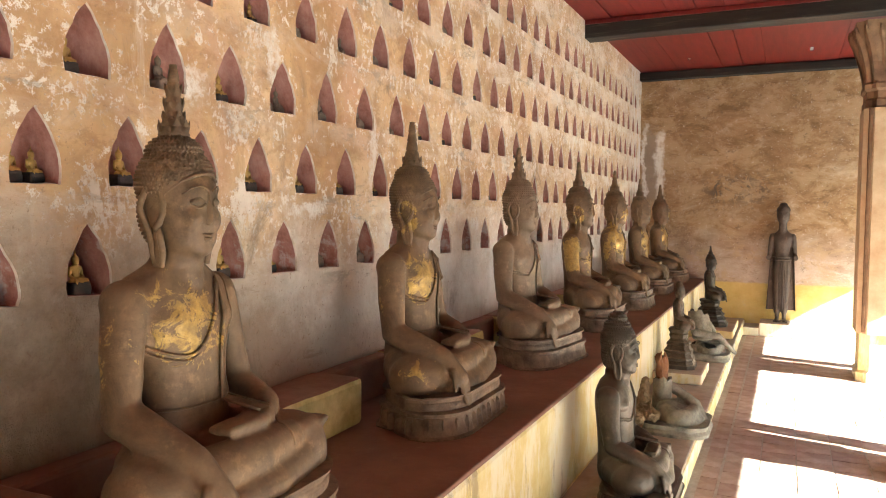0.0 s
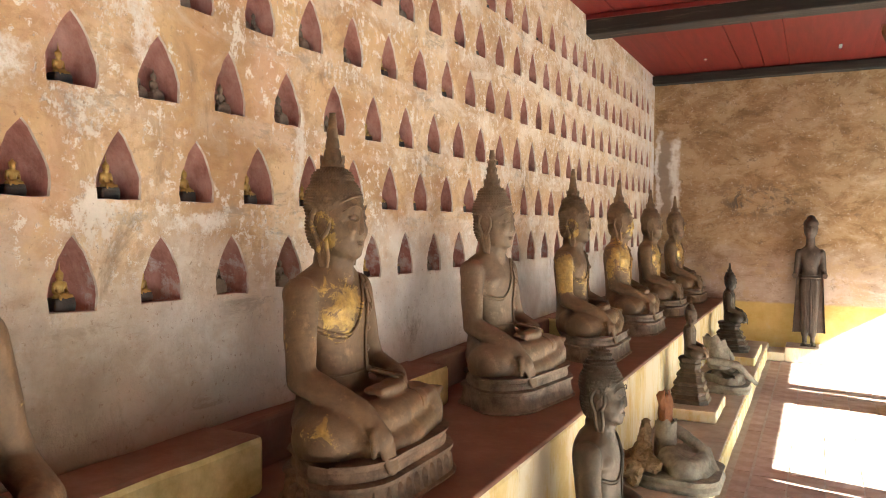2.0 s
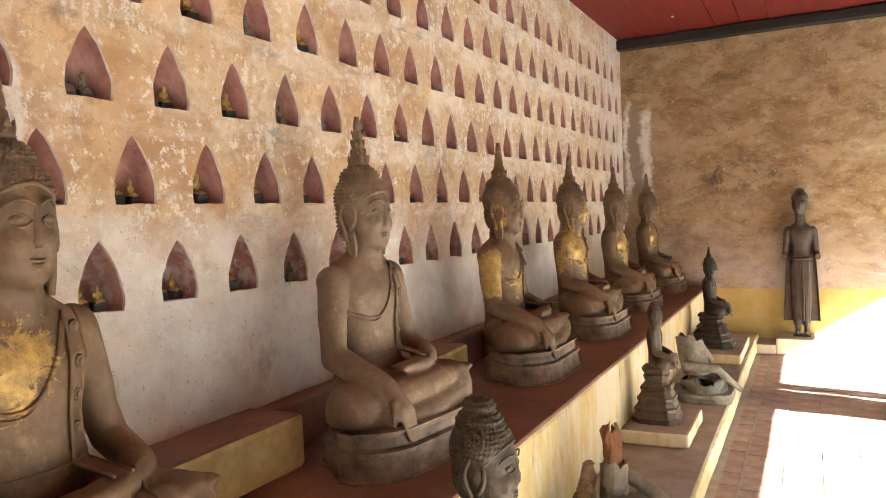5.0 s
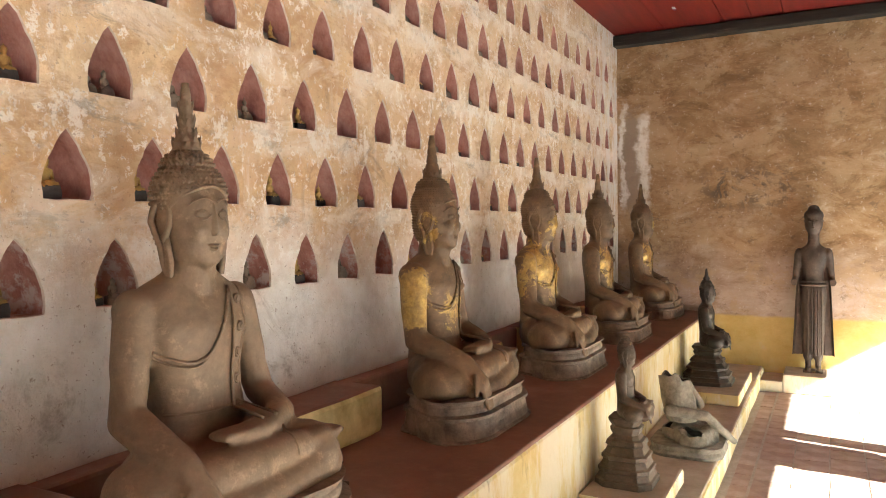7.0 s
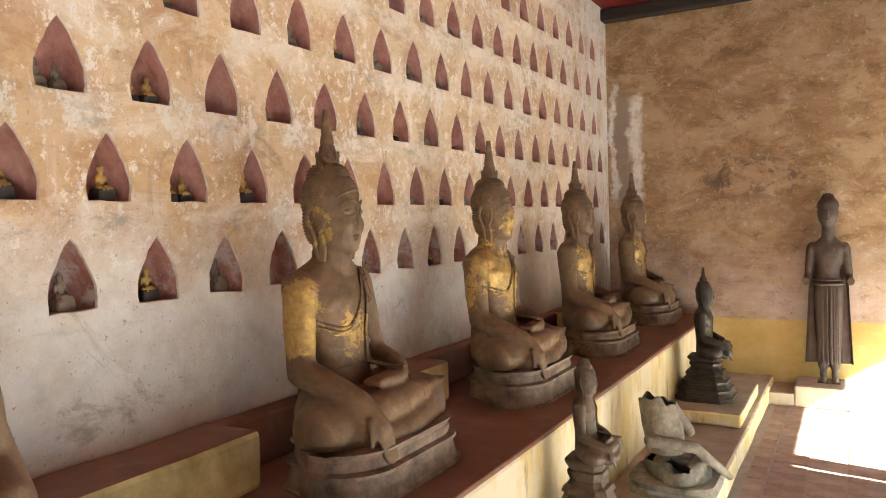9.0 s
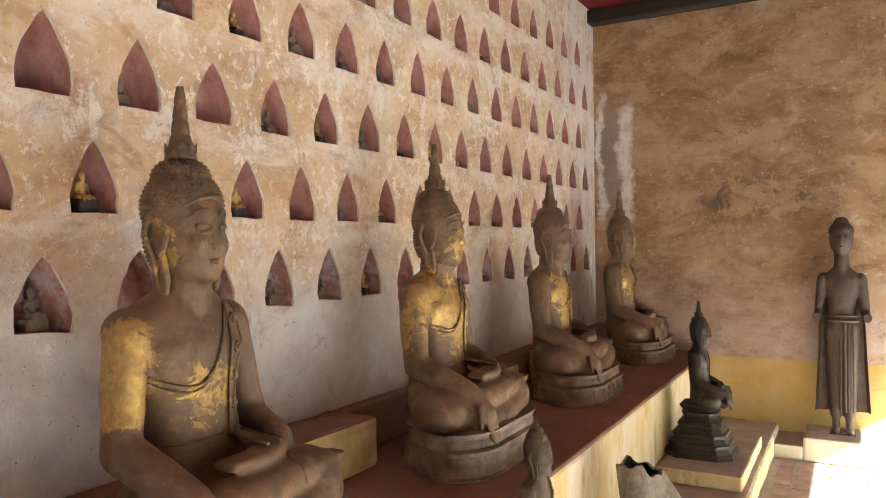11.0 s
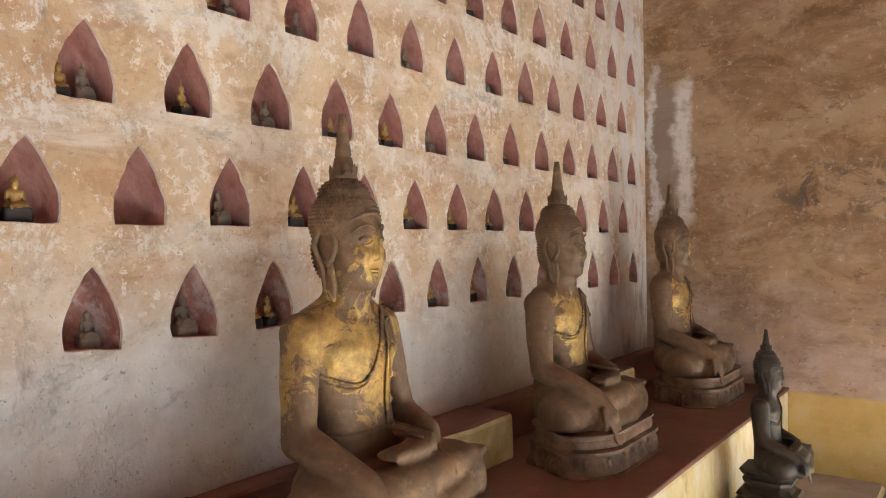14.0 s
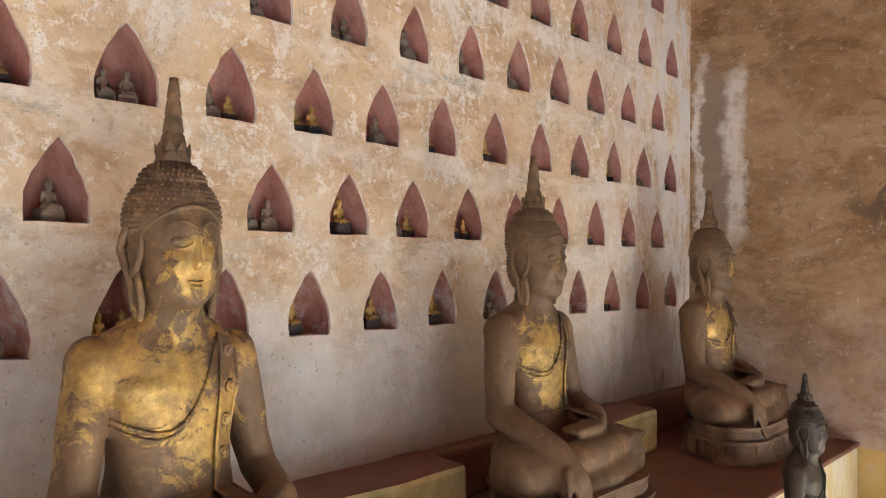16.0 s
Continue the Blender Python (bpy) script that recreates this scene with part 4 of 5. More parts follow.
    knot_c, knot_r = (-0.022, 0, z + 0.856), (0.082, 0.094, 0.050)
    if not lowpoly:
        blob(bm, knot_c, knot_r, sub=3)
    nape_c, nape_r = (-0.037, 0, z + 0.705), (0.083, 0.123, 0.115)
    curls(nape_c, nape_r, -0.75, 0.3, lambda p: p.x < -0.022)
    curls(knot_c, (knot_r[0] + 0.002, knot_r[1] + 0.002, knot_r[2] + 0.002), -0.1, 1.25, lambda p: True)
    if not spire:
        bun_c, bun_r = (-0.022, 0, z + 0.900), (0.058, 0.062, 0.042)
        blob(bm, bun_c, bun_r, sub=3)
        curls(bun_c, (0.060, 0.064, 0.044), -0.2, 1.1, lambda p: True)
    # raised hairline
    tube(bm, [v(0.096 - 0.102 * abs(u) ** 1.7, 0.128 * math.sin(u * 1.45), 0.797 + 0.006 * (1 - abs(u)) - 0.085 * u * u) for u in [i / 8 for i in range(-8, 9)]], 0.0055)
    if spire:
        s = crown / 0.19
        zz = z + 0.900
        lathe(bm, [(r, h * s) for r, h in ((0.044, 0.0), (0.050, 0.006), (0.042, 0.014), (0.040, 0.030), (0.036, 0.040), (0.031, 0.062), (0.026, 0.066), (0.029, 0.072), (0.024, 0.10), (0.021, 0.104), (0.024, 0.11), (0.019, 0.138), (0.016, 0.142), (0.019, 0.148), (0.014, 0.176), (0.012, 0.179), (0.013, 0.188))], (-0.022, 0, zz), 14)
        for level, n, r, h in ((0.004, 9, 0.042, 0.042), (0.036, 8, 0.030, 0.034), (0.072, 7, 0.026, 0.034), (0.110, 6, 0.021, 0.032))[:4 if leafy else 1]:
            for k in range(n):
                a = 2 * math.pi * (k + 0.5 * (level > 0.02)) / n
                c, q = math.cos(a), math.sin(a)
                p0 = Vector((-0.022 + r * c, r * q, zz + level * s))
                t = Vector((-q, c, 0)) * r * 0.42
                o = Vector((c, q, 0))
                f = [bm.verts.new(p) for p in (p0 - t, p0 + t, p0 + t * 0.8 + o * 0.006 + Vector((0, 0, h * 0.5)), p0 - t * 0.8 + o * 0.006 + Vector((0, 0, h * 0.5)), p0 + o * 0.006 + Vector((0, 0, h)), p0 - o * 0.01 + Vector((0, 0, h * 0.4)))]
                bm.faces.new((f[0], f[1], f[2], f[3]))
                bm.faces.new((f[3], f[2], f[4]))
                bm.faces.new((f[1], f[5], f[4], f[2]))
                bm.faces.new((f[5], f[0], f[3], f[4]))


def robe_detail(bm, skin, z, discs=True):
    """The robe's edges laid over the chest, and the folded shawl down the left side."""
    tree = BVHTree.FromBMesh(skin)

    def on(y, h, off=0.004):
        hit = tree.ray_cast(Vector((0.6, y, z + h)), Vector((-1, 0, 0)))
        return (hit[0] + hit[1] * off) if hit[0] else None

    def edge(pts, r):
        got = [p for p in (on(*q) for q in pts) if p is not None]
        if len(got) > 3:
            tube(bm, got, r)
    # rounded edge under the right breast, rising to the left shoulder
    for lower, r in ((0.0, 0.0052), (0.013, 0.0034)):
        edge([(-0.168 + (0.262 - lower) * u, 0.372 - lower - 0.034 * math.sin(math.pi * min(1.0, u * 1.25)) + 0.150 * max(0.0, (u - 0.42) / 0.58) ** 2.2, 0.003) for u in [i / 22 for i in range(23)]], r)
    # shawl: two edges and a flat band between
    left, right = [], []
    for i in range(20):
        h = 0.528 - 0.345 * i / 19
        a, b = on(0.092 - 0.034 * i / 19, h, 0.006), on(0.142 - 0.034 * i / 19, h, 0.006)
        if a and b:
            left.append(a)
            right.append(b)
    for run in (left, right):
        if len(run) > 3:
            tube(bm, run, 0.0045)
    for (a, b), (c, d) in zip(zip(left, right), zip(left[1:], right[1:])):
        q = [bm.verts.new(p) for p in (a, b, d, c)]
        bm.faces.new(q)
    if discs:
        for i in range(2, len(left) - 1, 4):
            p = (left[i] + right[i]) / 2
            for r, o in ((0.016, 0.004), (0.009, 0.008)):
                bmesh.ops.create_cone(bm, cap_ends=True, segments=12, radius1=r, radius2=r * 0.75, depth=0.008, matrix=Matrix.Translation(p + Vector((o, 0, 0))) @ Matrix.Rotation(radians(90), 4, "Y"))
    # robe cuff over the ankle, belt
    cuff = [tree.ray_cast(Vector((0.218, 0.125, z + 0.102)) + Vector((math.cos(a), 0, math.sin(a))) * 0.3, Vector((-math.cos(a), 0, -math.sin(a)))) for a in [radians(-20 + 16 * i) for i in range(10)]]
    cuff = [c[0] + c[1] * 0.002 for c in cuff if c[0]]
    if len(cuff) > 3:
        tube(bm, cuff, 0.0035)
    edge([(-0.13 + 0.26 * u, 0.205, 0.002) for u in [i / 12 for i in range(13)]], 0.004)


def statue(name, label, material, place, scale=1.0, ped=0.17, spire=True, curl=0.0058, spike=0.5, petals=True, discs=True, crown=0.19, voxel=0.008, stepped=None, turn=0.0, group="", leafy=False, wide=0.052, base=None):
    bm = bmesh.new()
    seated_body(bm, ped)
    skin = fused(bm, voxel, 3)
    for f in skin.faces:
        f.smooth = True
    out = bmesh.new()
    head_detail(out, ped, curl, spike, spire, crown=crown, leafy=leafy)
    robe_detail(out, skin, ped, discs)
    for f in out.faces:
        f.smooth = len(f.verts) == 4
    before = set(out.faces)
    if stepped:
        stepped_base(out, ped - 0.03, *stepped)
    else:
        pedestal(out, ped - 0.006, petals=petals, wide=wide)
    for f in out.faces:
        if f not in before:
            f.material_index = 1
    me = bpy.data.meshes.new(name)
    tmp = bpy.data.meshes.new("t")
    skin.to_mesh(tmp)
    skin.free()
    out.from_mesh(tmp)
    bpy.data.meshes.remove(tmp)
    for w in out.verts:
        u = min(1.0, max(0.0, (w.co.z - ped - 0.535) / 0.035))
        k = min(1.0, max(0.0, (w.co.z - ped - 0.14) / 0.16))
        w.co.y *= 1.0 - 0.14 * k - 0.12 * u
        w.co.x += (w.co.x - 0.06) * 0.10 * k * (1.0 - u) + (0.02 - w.co.x) * 0.08 * u
    out.to_mesh(me)
    out.free()
    me.materials.append(material)
    me.materials.append(base or material)
    ob = new(name, me)
    ob.matrix_basis = pose(*place, 0, 0, turn) @ Matrix.Diagonal((scale, scale, scale, 1))
    return tagged(ob, label, "statue", group=group)


def spots(chest=1.0, arm=0.6, face=0.5, extra=()):
    z = 0.17
    s = [((0.06, -0.05, z + 0.43), 0.04, 0.17, chest), ((-0.03, -0.25, z + 0.36), 0.03, 0.16, arm), ((0.08, 0.0, z + 0.67), 0.02, 0.11, face), ((0.0, 0.24, z + 0.36), 0.03, 0.12, arm)]
    return s + list(extra)


BROWN, DARK = (0.205, 0.128, 0.066), (0.095, 0.060, 0.034)
EAR = ((0.0, -0.1, 0.17 + 0.67), 0.05, 0.09, 0.9)
KNEE = ((0.16, -0.29, 0.17 + 0.08), 0.02, 0.12, 0.6)
DUSTY_BASE = mat_plain("dusty_pedestal_lacquer", (0.085, 0.062, 0.046), (0.33, 0.26, 0.20), 11.0, 0.7, 0.8)
BROWN_BASE = mat_plain("brown_pedestal_lacquer", (0.075, 0.045, 0.028), (0.27, 0.18, 0.115), 11.0, 0.6, 0.8)
BACK_ROW = [
    ("brown lacquered seated statue with patchy gold chest, on bench", 1.30, 1.0, mat_bronze("lacquer_a", BROWN, DARK, 1.0, spots(1.0, 0.7, 0.1, [((0.07, 0.0, 0.55), 0.05, 0.14, 0.8)])), dict(discs=False, curl=0.0058, leafy=True)),
    ("seated statue with gold breast and gold ear, flaked face", 2.66, 1.0, mat_bronze("lacquer_b", BROWN, DARK, 1.0, spots(1.1, 0.55, 0.25, [EAR, KNEE])), dict(curl=0.0058)),
    ("grey-brown seated statue with spiky curls and leafy spire", 4.05, 1.0, mat_bronze("lacquer_c", (0.26, 0.185, 0.12), (0.15, 0.105, 0.068), 0.8, [((0.0, 0.24, 0.50), 0.02, 0.05, 1.0)], 0.6, 0.2), dict(curl=0.0070, spike=0.75, petals=False, leafy=True, turn=-9.0)),
    ("brown seated statue with gilded arm and gold chin", 5.46, 1.0, mat_bronze("lacquer_d", BROWN, DARK, 1.0, spots(0.35, 0.9, 0.5, [((-0.01, -0.20, 0.60), 0.05, 0.11, 1.5), ((0.0, -0.20, 0.50), 0.05, 0.11, 1.5), ((0.06, 0.0, 0.50), 0.05, 0.14, 0.9), EAR])), dict(petals=False)),
    ("heavily gilded seated statue with flaking gold leaf", 6.77, 1.0, mat_bronze("lacquer_e", (0.23, 0.145, 0.075), DARK, 1.0, spots(1.3, 1.2, 1.5, [((0.02, -0.15, 0.64), 0.06, 0.14, 1.2), ((0.0, 0.15, 0.64), 0.04, 0.12, 0.8), ((0.06, 0.05, 0.50), 0.06, 0.18, 1.1), ((0.0, 0.0, 0.72), 0.05, 0.2, 0.9)])), dict(petals=False)),
    ("brown seated statue with gold belly and chest", 8.08, 0.98, mat_bronze("lacquer_f", BROWN, DARK, 1.0, spots(1.2, 0.4, 0.6, [((0.07, 0.0, 0.47), 0.06, 0.13, 1.1)])), dict(wide=0.085)),
    ("brown seated statue with golden chest in the corner", 9.50, 0.97, mat_bronze("lacquer_g", BROWN, DARK, 1.0, spots(1.2, 0.4, 0.9, [((0.07, 0.0, 0.50), 0.06, 0.13, 0.9)])), dict(wide=0.085)),
]
for label, y, s, m, kw in BACK_ROW:
    statue("seated_statue", label, m, (0.375, y, BENCH_Z - 0.002), s, group="statues along the bench", base=DUSTY_BASE if y in (4.05, 5.46, 6.77) else BROWN_BASE, **kw)

GREYBRONZE = mat_bronze("dark_bronze", (0.090, 0.074, 0.055), (0.038, 0.032, 0.026), 0.5, [((0.06, 0.0, 0.5), 0.02, 0.1, 0.1)], 0.35, 0.5, 0.4)
DUSTYBRONZE = mat_bronze("dusty_bronze", (0.11, 0.082, 0.058), (0.045, 0.034, 0.025), 0.6, [((0.08, 0.0, 1.7), 0.02, 0.1, 0.3)], 0.5, 0.3, 0.5)
BLACKBRONZE = mat_bronze("black_bronze", (0.055, 0.048, 0.040), (0.022, 0.02, 0.018), 0.6, [((0.08, 0.0, 0.9), 0.02, 0.1, 0.2)], 0.22, 0.4, 0.42)
statue("seated_statue", "dark grey bronze seated statue without spire on low step", GREYBRONZE, (1.10, 3.46, KERB_Z - 0.002), 0.85, ped=0.10, spire=False, curl=0.0074, spike=0.55, petals=False, discs=False)
statue("seated_statue", "small dark bronze statue on tall stepped pedestal", DUSTYBRONZE, (1.04, 6.17, 0.235), 0.40, ped=0.85, spire=False, curl=0.009, discs=False, stepped=(0.345, 0.20), voxel=0.011)
statue("seated_statue", "small black bronze statue with flame finial on stepped pedestal", BLACKBRONZE, (1.06, 8.70, 0.235), 0.55, ped=0.57, curl=0.011, discs=False, stepped=(0.345, 0.205), voxel=0.012, crown=0.17)


# ---- standing statue by the end wall ----


def standing_statue():
    bm = bmesh.new()
    H = lambda x, y, z: (x, y, z)
    # facing -y
    blob(bm, H(0, 0.0, 1.365), (0.092, 0.092, 0.112))
    blob(bm, H(0, 0.014, 1.43), (0.100, 0.098, 0.070))
    blob(bm, H(0, 0.014, 1.497), (0.058, 0.05, 0.034))
    blob(bm, H(0, -0.03, 1.30), (0.056, 0.044, 0.040))
    limb(bm, H(0, 0, 1.14), H(0, 0, 1.30), 0.062, 0.054)
    loft(bm, [(0.66, 0, 0.118, 0.072), (0.74, 0, 0.122, 0.076), (0.82, 0, 0.104, 0.070), (0.90, 0, 0.100, 0.070), (0.98, 0, 0.116, 0.078), (1.05, 0, 0.136, 0.080), (1.10, 0, 0.146, 0.070), (1.13, 0, 0.128, 0.060), (1.16, 0, 0.08, 0.05), (1.19, 0, 0.05, 0.045)])
    for s in (-1, 1):
        blob(bm, H(s * 0.142, 0, 1.085), (0.046, 0.05, 0.052))
        limb(bm, H(s * 0.148, 0, 1.08), H(s * 0.176, 0.0, 0.86), 0.044, 0.036)
        limb(bm, H(s * 0.176, 0.0, 0.86), H(s * 0.186, -0.06, 0.83), 0.036, 0.030)
        limb(bm, H(s * 0.062, 0, 0.74), H(s * 0.05, 0, 0.14), 0.072, 0.05)
        limb(bm, H(s * 0.05, 0.0, 0.18), H(s * 0.05, 0.0, 0.03), 0.034, 0.03)
        blob(bm, H(s * 0.055, -0.04, 0.02), (0.034, 0.075, 0.024))
    skin = fused(bm, 0.009, 3)
    for f in skin.faces:
        f.smooth = True
    # robe: a sheet that falls behind the legs, flaring to its hem, with rolled sides
    n = 28
    rings = []
    for i in range(n + 1):
        u = i / n
        z = 1.10 - 0.95 * u
        w = 0.160 + 0.050 * u ** 1.2
        rings.append([skin.verts.new((w * q, (0.055 if b else 0.035) + (-0.045 if abs(q) > 0.93 else 0) + 0.006 * math.sin(9 * q), z)) for b in (0, 1) for q in ([k / 9 for k in range(-9, 10)] if not b else [k / 9 for k in range(9, -10, -1)])])
    for a, b in zip(rings, rings[1:]):
        for k in range(len(a)):
            skin.faces.new((a[k], a[(k + 1) % len(a)], b[(k + 1) % len(a)], b[k]))
    skin.faces.new(rings[0][::-1])
    skin.faces.new(rings[-1])
    # front fold, belt, wrists, feet block
    for x0, r in ((-0.012, 0.010), (0.022, 0.014), (0.048, 0.008), (-0.05, 0.006), (0.085, 0.006)):
        tube(skin, [Vector((x0, -0.078 - 0.008 * math.sin(i * 0.3), 0.78 - 0.62 * i / 14)) for i in range(15)], r)
    tube(skin, [Vector((0.128 * math.sin(a), -0.088 * math.cos(a), 0.80)) for a in [radians(-80 + 16 * i) for i in range(11)]], 0.012)
    tube(skin, [Vector((0.128 * math.sin(a), -0.09 * math.cos(a), 0.835)) for a in [radians(-80 + 16 * i) for i in range(11)]], 0.007)
    tube(skin, [Vector((0.094 * math.sin(a), -0.090 * math.cos(a) + 0.01, 1.412 - 0.03 * abs(math.sin(a)))) for a in [radians(-85 + 17 * i) for i in range(11)]], 0.006)
    for s in (-1, 1):
        bmesh.ops.create_cone(skin, cap_ends=True, segments=14, radius1=0.034, radius2=0.03, depth=0.05, matrix=Matrix.Translation((s * 0.190, -0.075, 0.825)) @ Matrix.Rotation(radians(90), 4, "X"))
        blob(skin, Vector((s * 0.036, -0.084, 1.385)), (0.016, 0.008, 0.008), sub=2)
    blob(skin, Vector((0, -0.094, 1.36)), (0.010, 0.014, 0.028), sub=2)
    blob(skin, Vector((0, -0.083, 1.318)), (0.020, 0.010, 0.007), sub=2)
    box(skin, -0.10, 0.10, -0.09, 0.06, -0.002, 0.012, 0.004)
    ob = part("standing_statue", skin, mat_bronze("grey_standing_bronze", (0.105, 0.08, 0.066), (0.05, 0.036, 0.032), 0.6, [((0.0, -0.05, 0.02), 0.03, 0.12, 0.5)], 0.3, 0.2, 0.55))
    ob.location = (1.785, 9.86, 0.166)
    ob.scale = (0.8, 0.9, 0.965)
    return tagged(ob, "tall dark standing statue with long robe by the end wall", "statue")


standing_statue()

# ---- broken statues on the low step ----
LIME = mat_plain("grey_green_lime_plaster", (0.10, 0.088, 0.066), (0.31, 0.28, 0.22), 9.0)
RUBBLE = mat_plain("crumbling_earth_core", (0.13, 0.085, 0.045), (0.36, 0.26, 0.15), 22.0, 0.95, 1.0)
RUST = mat_plain("orange_brown_wood", (0.10, 0.04, 0.018), (0.26, 0.115, 0.045), 9.0)
CORE = mat_plain("dark_hollow_core", (0.03, 0.024, 0.018), (0.09, 0.07, 0.05), 12.0)


def torn_shell(bm, rx, ry, z0, z1, lean, rng, seg=36, thick=0.02, teeth=0.25, dip=0.0):
    """An open shell with a torn rim."""
    def ring(s, z, inner):
        q = 1.0 - (thick / rx if inner else 0)
        return [(rx * s * q * math.cos(a), ry * s * q * math.sin(a), z) for a in [2 * math.pi * k / seg for k in range(seg)]]
    rim = [z1 - dip * max(0.0, math.cos(2 * math.pi * k / seg - 0.5)) + (z1 - z0) * teeth * (noise.noise(Vector((math.cos(2 * math.pi * k / seg) * 2.2, math.sin(2 * math.pi * k / seg) * 1.6, 3.0))) + 0.06 * rng.uniform(-1, 1)) for k in range(seg)]
    rows = []
    for inner in (False, True):
        for i in (range(7) if not inner else range(6, -1, -1)):
            u = i / 6
            s = 1.0 + 0.10 * math.sin(u * 3.0)
            r = ring(s, 0, inner)
            rows.append([bm.verts.new((x + lean * u, y, z0 + (rim[k] - z0) * u)) for k, (x, y, _) in enumerate(r)])
    for a, b in zip(rows, rows[1:]):
        for k in range(seg):
            bm.faces.new((a[k], a[(k + 1) % seg], b[(k + 1) % seg], b[k])).material_index = 1 if rows.index(a) > 6 else 0
    for f in (bm.faces.new(rows[0][::-1]), bm.faces.new(rows[-1])):
        f.material_index = 1


def broken_seated(name, label, place, scale, kind):
    rng = random.Random(len(kind))
    bm = bmesh.new()
    seated_body(bm, 0.09, head=False, torso=False)
    if kind == "hollow":
        limb(bm, (0.0, 0.2, 0.56), (0.12, 0.26, 0.36), 0.05, 0.045)
        limb(bm, (-0.08, -0.2, 0.38), (0.22, -0.1, 0.34), 0.052, 0.045)
        limb(bm, (0.22, -0.1, 0.34), (0.43, 0.14, 0.08), 0.044, 0.028)
    else:
        limb(bm, (0.0, 0.18, 0.34), (0.24, 0.12, 0.22), 0.05, 0.036)
        limb(bm, (0.24, 0.12, 0.22), (0.33, 0.05, 0.10), 0.03, 0.02)
    skin = fused(bm, 0.011, 3)
    for f in skin.faces:
        f.smooth = True
    if kind == "hollow":
        torn = []
        for f in skin.faces:
            c = f.calc_center_median()
            d = ((c.x - 0.09) / 0.14) ** 2 + ((c.y + 0.26) / 0.14) ** 2 + ((c.z - 0.25) / 0.062) ** 2
            if d < 1.0 + 0.7 * noise.noise(c * 22.0):
                torn.append(f)
        bmesh.ops.delete(skin, geom=torn, context="FACES")
    plan_stack(skin, rounded_plan(0.36, 0.24, 0.36), [(0.01, 0.0), (0.015, 0.03), (0.0, 0.06), (-0.01, 0.10)])
    if kind == "hollow":
        torn_shell(skin, 0.15, 0.17, 0.10, 0.20, -0.02, rng, teeth=0.25, dip=0.12)
        torn_shell(skin, 0.135, 0.17, 0.27, 0.66, -0.07, rng, teeth=0.16, dip=0.05)
    for v in skin.verts:
        v.co += noise.noise_vector(v.co * 16.0) * 0.006
        v.co.y *= 0.92
    ob = part(name, skin, [LIME, CORE])
    ob.matrix_basis = pose(*place) @ Matrix.Diagonal((scale, scale, scale, 1))
    return tagged(ob, label, "statue")


broken_seated("broken_statue", "broken hollow seated statue of grey plaster, headless", (1.135, 7.13, KERB_Z - 0.002), 0.66, "hollow")
broken_seated("broken_statue", "broken grey plaster legs of a seated statue", (1.17, 4.66, KERB_Z - 0.002), 0.70, "legs")

bm = bmesh.new()
rng = random.Random(4)
for i in range(26):
    c = Vector((1.0 + rng.gauss(0, 0.05), 4.56 + rng.gauss(0, 0.07), KERB_Z + 0.03 + abs(rng.gauss(0, 0.05))))
    blob(bm, c, (rng.uniform(0.03, 0.06), rng.uniform(0.03, 0.06), rng.uniform(0.025, 0.05)), sub=2)
limb(bm, (1.0, 4.62, 0.2), (1.02, 4.72, 0.42), 0.06, 0.025)
skin = fused(bm, 0.006, 0)
for v in skin.verts:
    v.co += noise.noise_vector(v.co * 38.0) * 0.012 + noise.noise_vector(v.co * 14.0) * 0.016 + noise.noise_vector(v.co * 90.0) * 0.005
tagged(part("rubble", skin, RUBBLE), "crumbled earth core heaped beside a broken statue", "rubble")

bm = bmesh.new()
rng = random.Random(9)
torn_shell(bm, 0.055, 0.065, 0.0, 0.26, 0.0, rng, 24, 0.012, 0.12)
for v in bm.verts:
    v.co += noise.noise_vector(v.co * 25.0) * 0.006
ob = part("stump", bm, [LIME, CORE])
bm = bmesh.new()
torn_shell(bm, 0.030, 0.052, 0.10, 0.40, -0.01, rng, 20, 0.010, 0.28)
for v in bm.verts:
    v.co += noise.noise_vector(v.co * 14.0) * 0.022
part("core", bm, [RUST, CORE], ob, "orange-brown wooden core")
ob.location = (1.12, 4.74, 0.18)
tagged(ob, "splintered stump of a broken statue with wooden core", "stump")

# ---- small figures in the niches ----
GILT = mat_plain("dusty_gilt", (0.30, 0.19, 0.06), (0.62, 0.43, 0.14), 30.0, 0.45, 0.3, 0.6)
CLAY = mat_plain("dusty_clay", (0.12, 0.09, 0.065), (0.27, 0.21, 0.155), 30.0, 0.85)
PLINTH = mat_plain("blackened_base", (0.022, 0.018, 0.016), (0.07, 0.06, 0.052), 30.0, 0.7)


def small_figure(head_up):
    bm = bmesh.new()
    seated_body(bm, 0.0)
    blob(bm, (-0.02, 0, 0.87), (0.06, 0.06, 0.06))
    limb(bm, (-0.02, 0, 0.88), (-0.02, 0, 0.88 + head_up), 0.035, 0.012)
    skin = fused(bm, 0.022, 1)
    for f in skin.faces:
        f.smooth = True
        f.material_index = 0
    for a, b in (((0.02, -0.40), (0.02, -0.30)),):
        plan_stack(skin, rounded_plan(0.30, 0.24, 0.34, 3, 0.1), [(0.02, -0.42), (0.03, -0.33), (-0.04, -0.26), (-0.04, -0.16), (0.02, -0.08), (0.02, -0.02), (0.0, 0.02)], 1)
    for v in skin.verts:
        v.co = (v.co + Vector((0, 0, 0.42))) * 0.075
    return skin


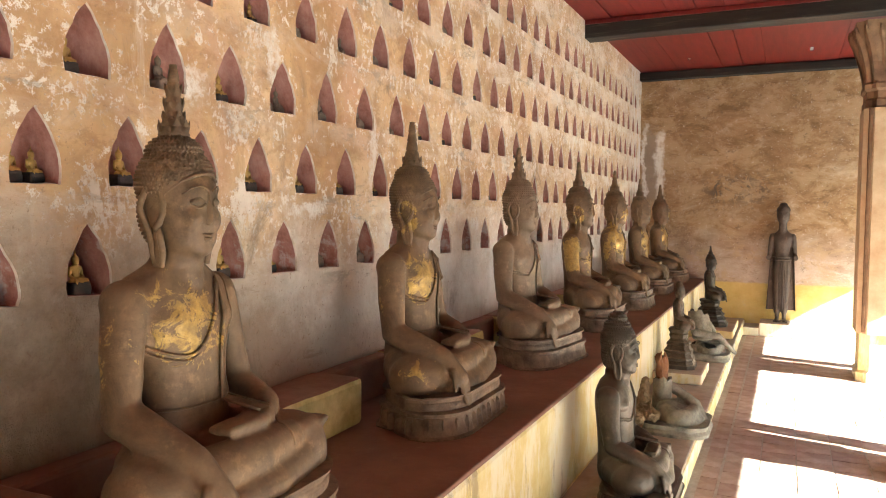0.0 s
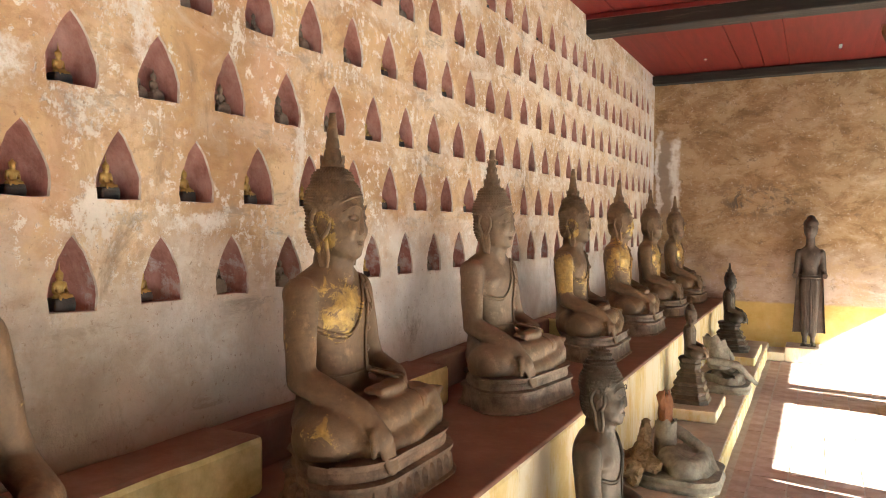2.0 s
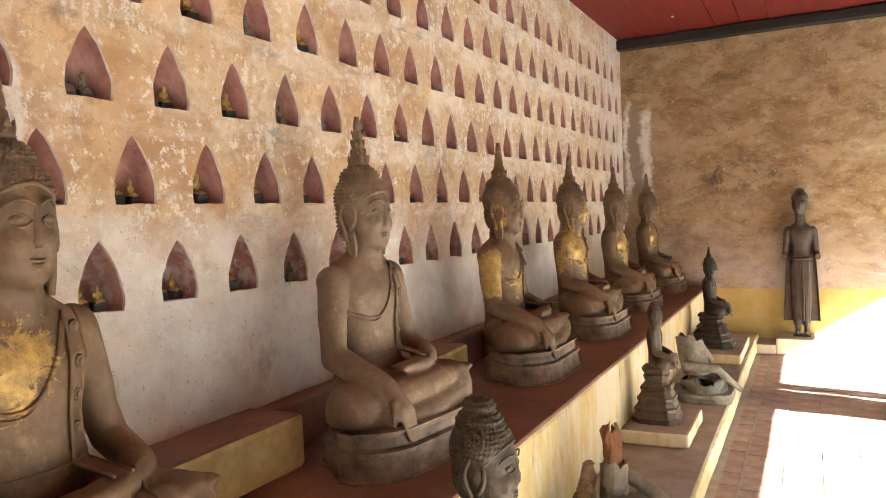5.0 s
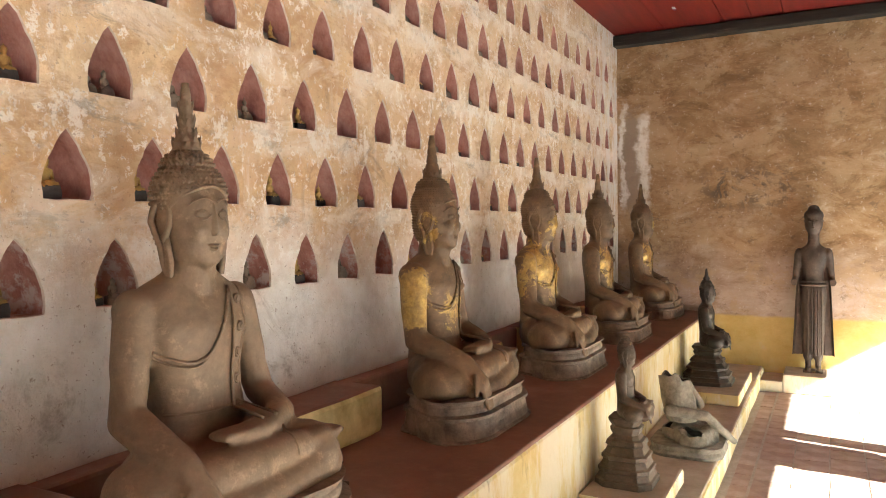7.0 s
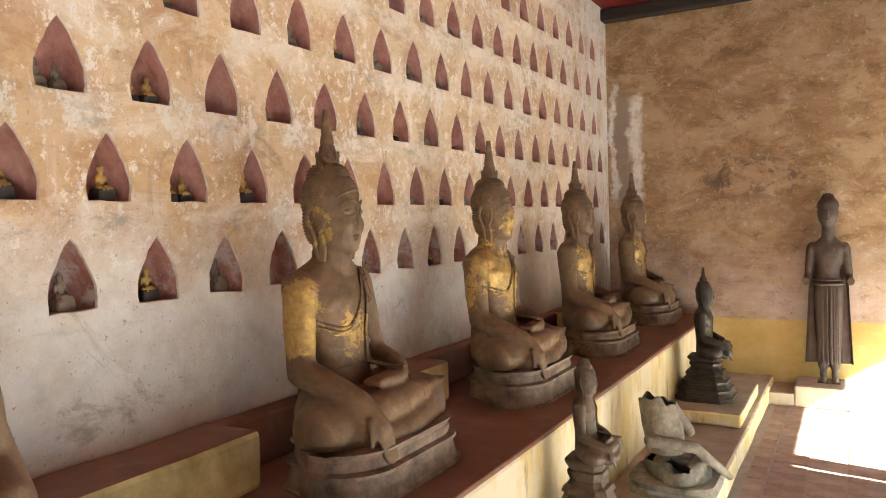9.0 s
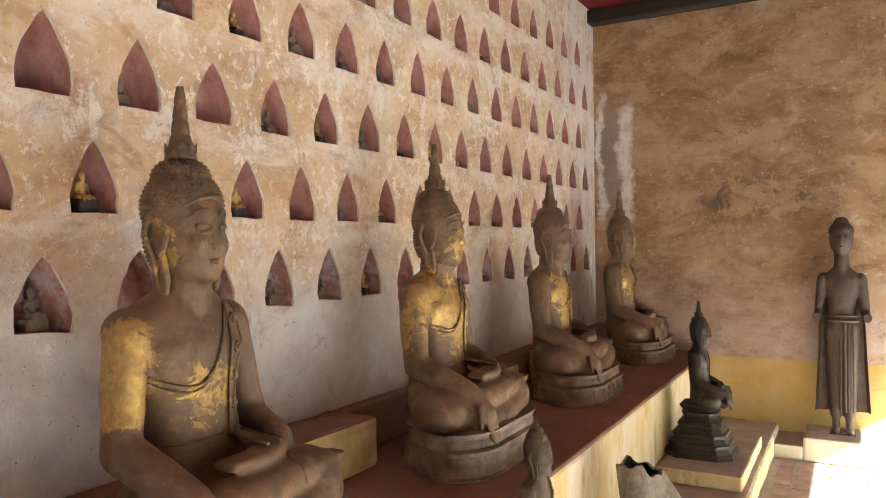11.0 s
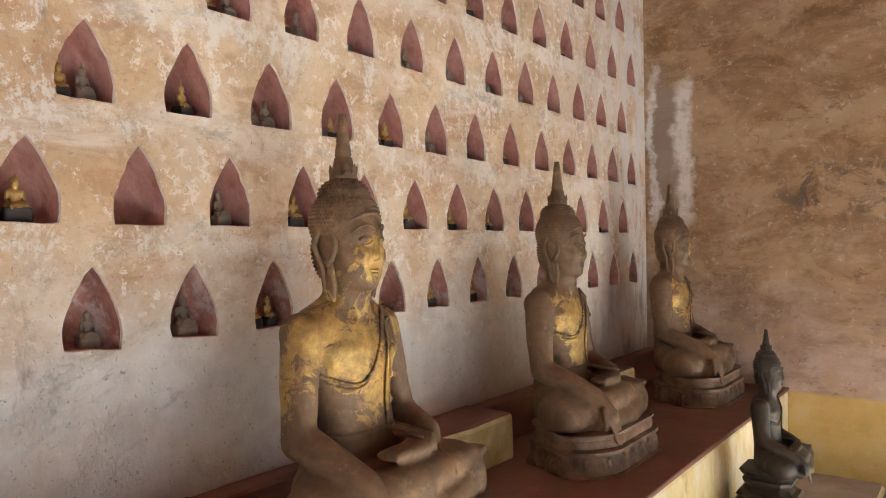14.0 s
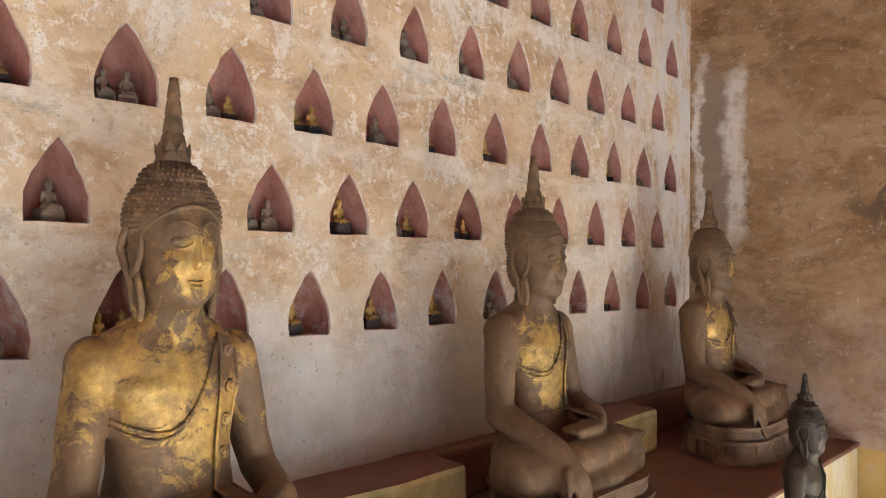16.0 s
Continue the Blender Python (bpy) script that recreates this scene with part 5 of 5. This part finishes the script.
FIGURES = []
for up in (0.18, 0.10, 0.30):
    for m0, m1, word in ((GILT, PLINTH, "small gilded seated figure on a black base"), (CLAY, CLAY, "small dusty clay seated figure")):
        FIGURES.append((mesh_from(small_figure(up), "niche_figure", [m0, m1]), word))
rng = random.Random(21)
for row, k, mid, z, depth, w in NICHES:
    if mid < 0.4:
        continue
    gilded = 0.75 if row < 2 else (0.45 if row < 4 else 0.3)
    spots_y = rng.choice([(0.0,), (0.0,), (-0.038, 0.03), (-0.04, 0.022), (0.015,), (-0.03,)]) if rng.random() > 0.08 else ()
    for dy in spots_y:
        me, word = FIGURES[rng.choice((0, 2, 4)) if rng.random() < gilded else rng.choice((1, 3, 5))]
        ob = new("niche_figure", me)
        big = rng.uniform(0.95, 1.25) * (0.82 if len(spots_y) > 1 else 1.0)
        ob.matrix_basis = pose(-0.06, mid + dy, z + 0.0005, 0, 0, rng.uniform(-15, 15)) @ Matrix.Diagonal((big, big, big, 1))
        tagged(ob, word + " in a wall niche", "figurine", group="figures in the wall niches")

# ---- floor tiles ----
me_tiles = []
rng = random.Random(2)
for i in range(4):
    bm = bmesh.new()
    box(bm, -0.0965, 0.0965, -0.0965, 0.0965, -0.02, 0.0, 0.003)
    for v in bm.verts:
        v.co.z += rng.uniform(-0.0015, 0.0015)
    me_tiles.append(mesh_from(bm, "tile", TILE))
bm = bmesh.new()
box(bm, -0.047, 0.047, -0.0965, 0.0965, -0.02, 0.0, 0.003)
narrow = mesh_from(bm, "tile", TILE)
far = bmesh.new()
for j in range(62):
    y = -2.3 + 0.2 * j
    for i in range(8):
        x = 1.52 + 0.2 * i
        dz, rot = rng.uniform(-0.002, 0.001), rng.uniform(-0.6, 0.6)
        if 2.8 < y < 9.9 and i < 7:
            ob = new("tile", me_tiles[(i * 3 + j) % 4])
            ob.parent = floor
            ob.matrix_basis = pose(x + 0.1, y + (0.1 if i % 2 else 0.0), dz, rng.uniform(-0.3, 0.3), rng.uniform(-0.3, 0.3), rot)
        elif y < 2.8:
            box(far, x + 0.006, x + 0.194, y - 0.094, y + 0.094, -0.02, dz, 0.0)
    if 2.8 < y < 9.9:
        ob = new("tile", narrow)
        ob.parent = floor
        ob.matrix_basis = pose(1.462, y + 0.05, rng.uniform(-0.002, 0.001), 0, 0, rng.uniform(-0.6, 0.6))
tagged(part("tiles_behind", far, TILE, floor), kind="stuff")
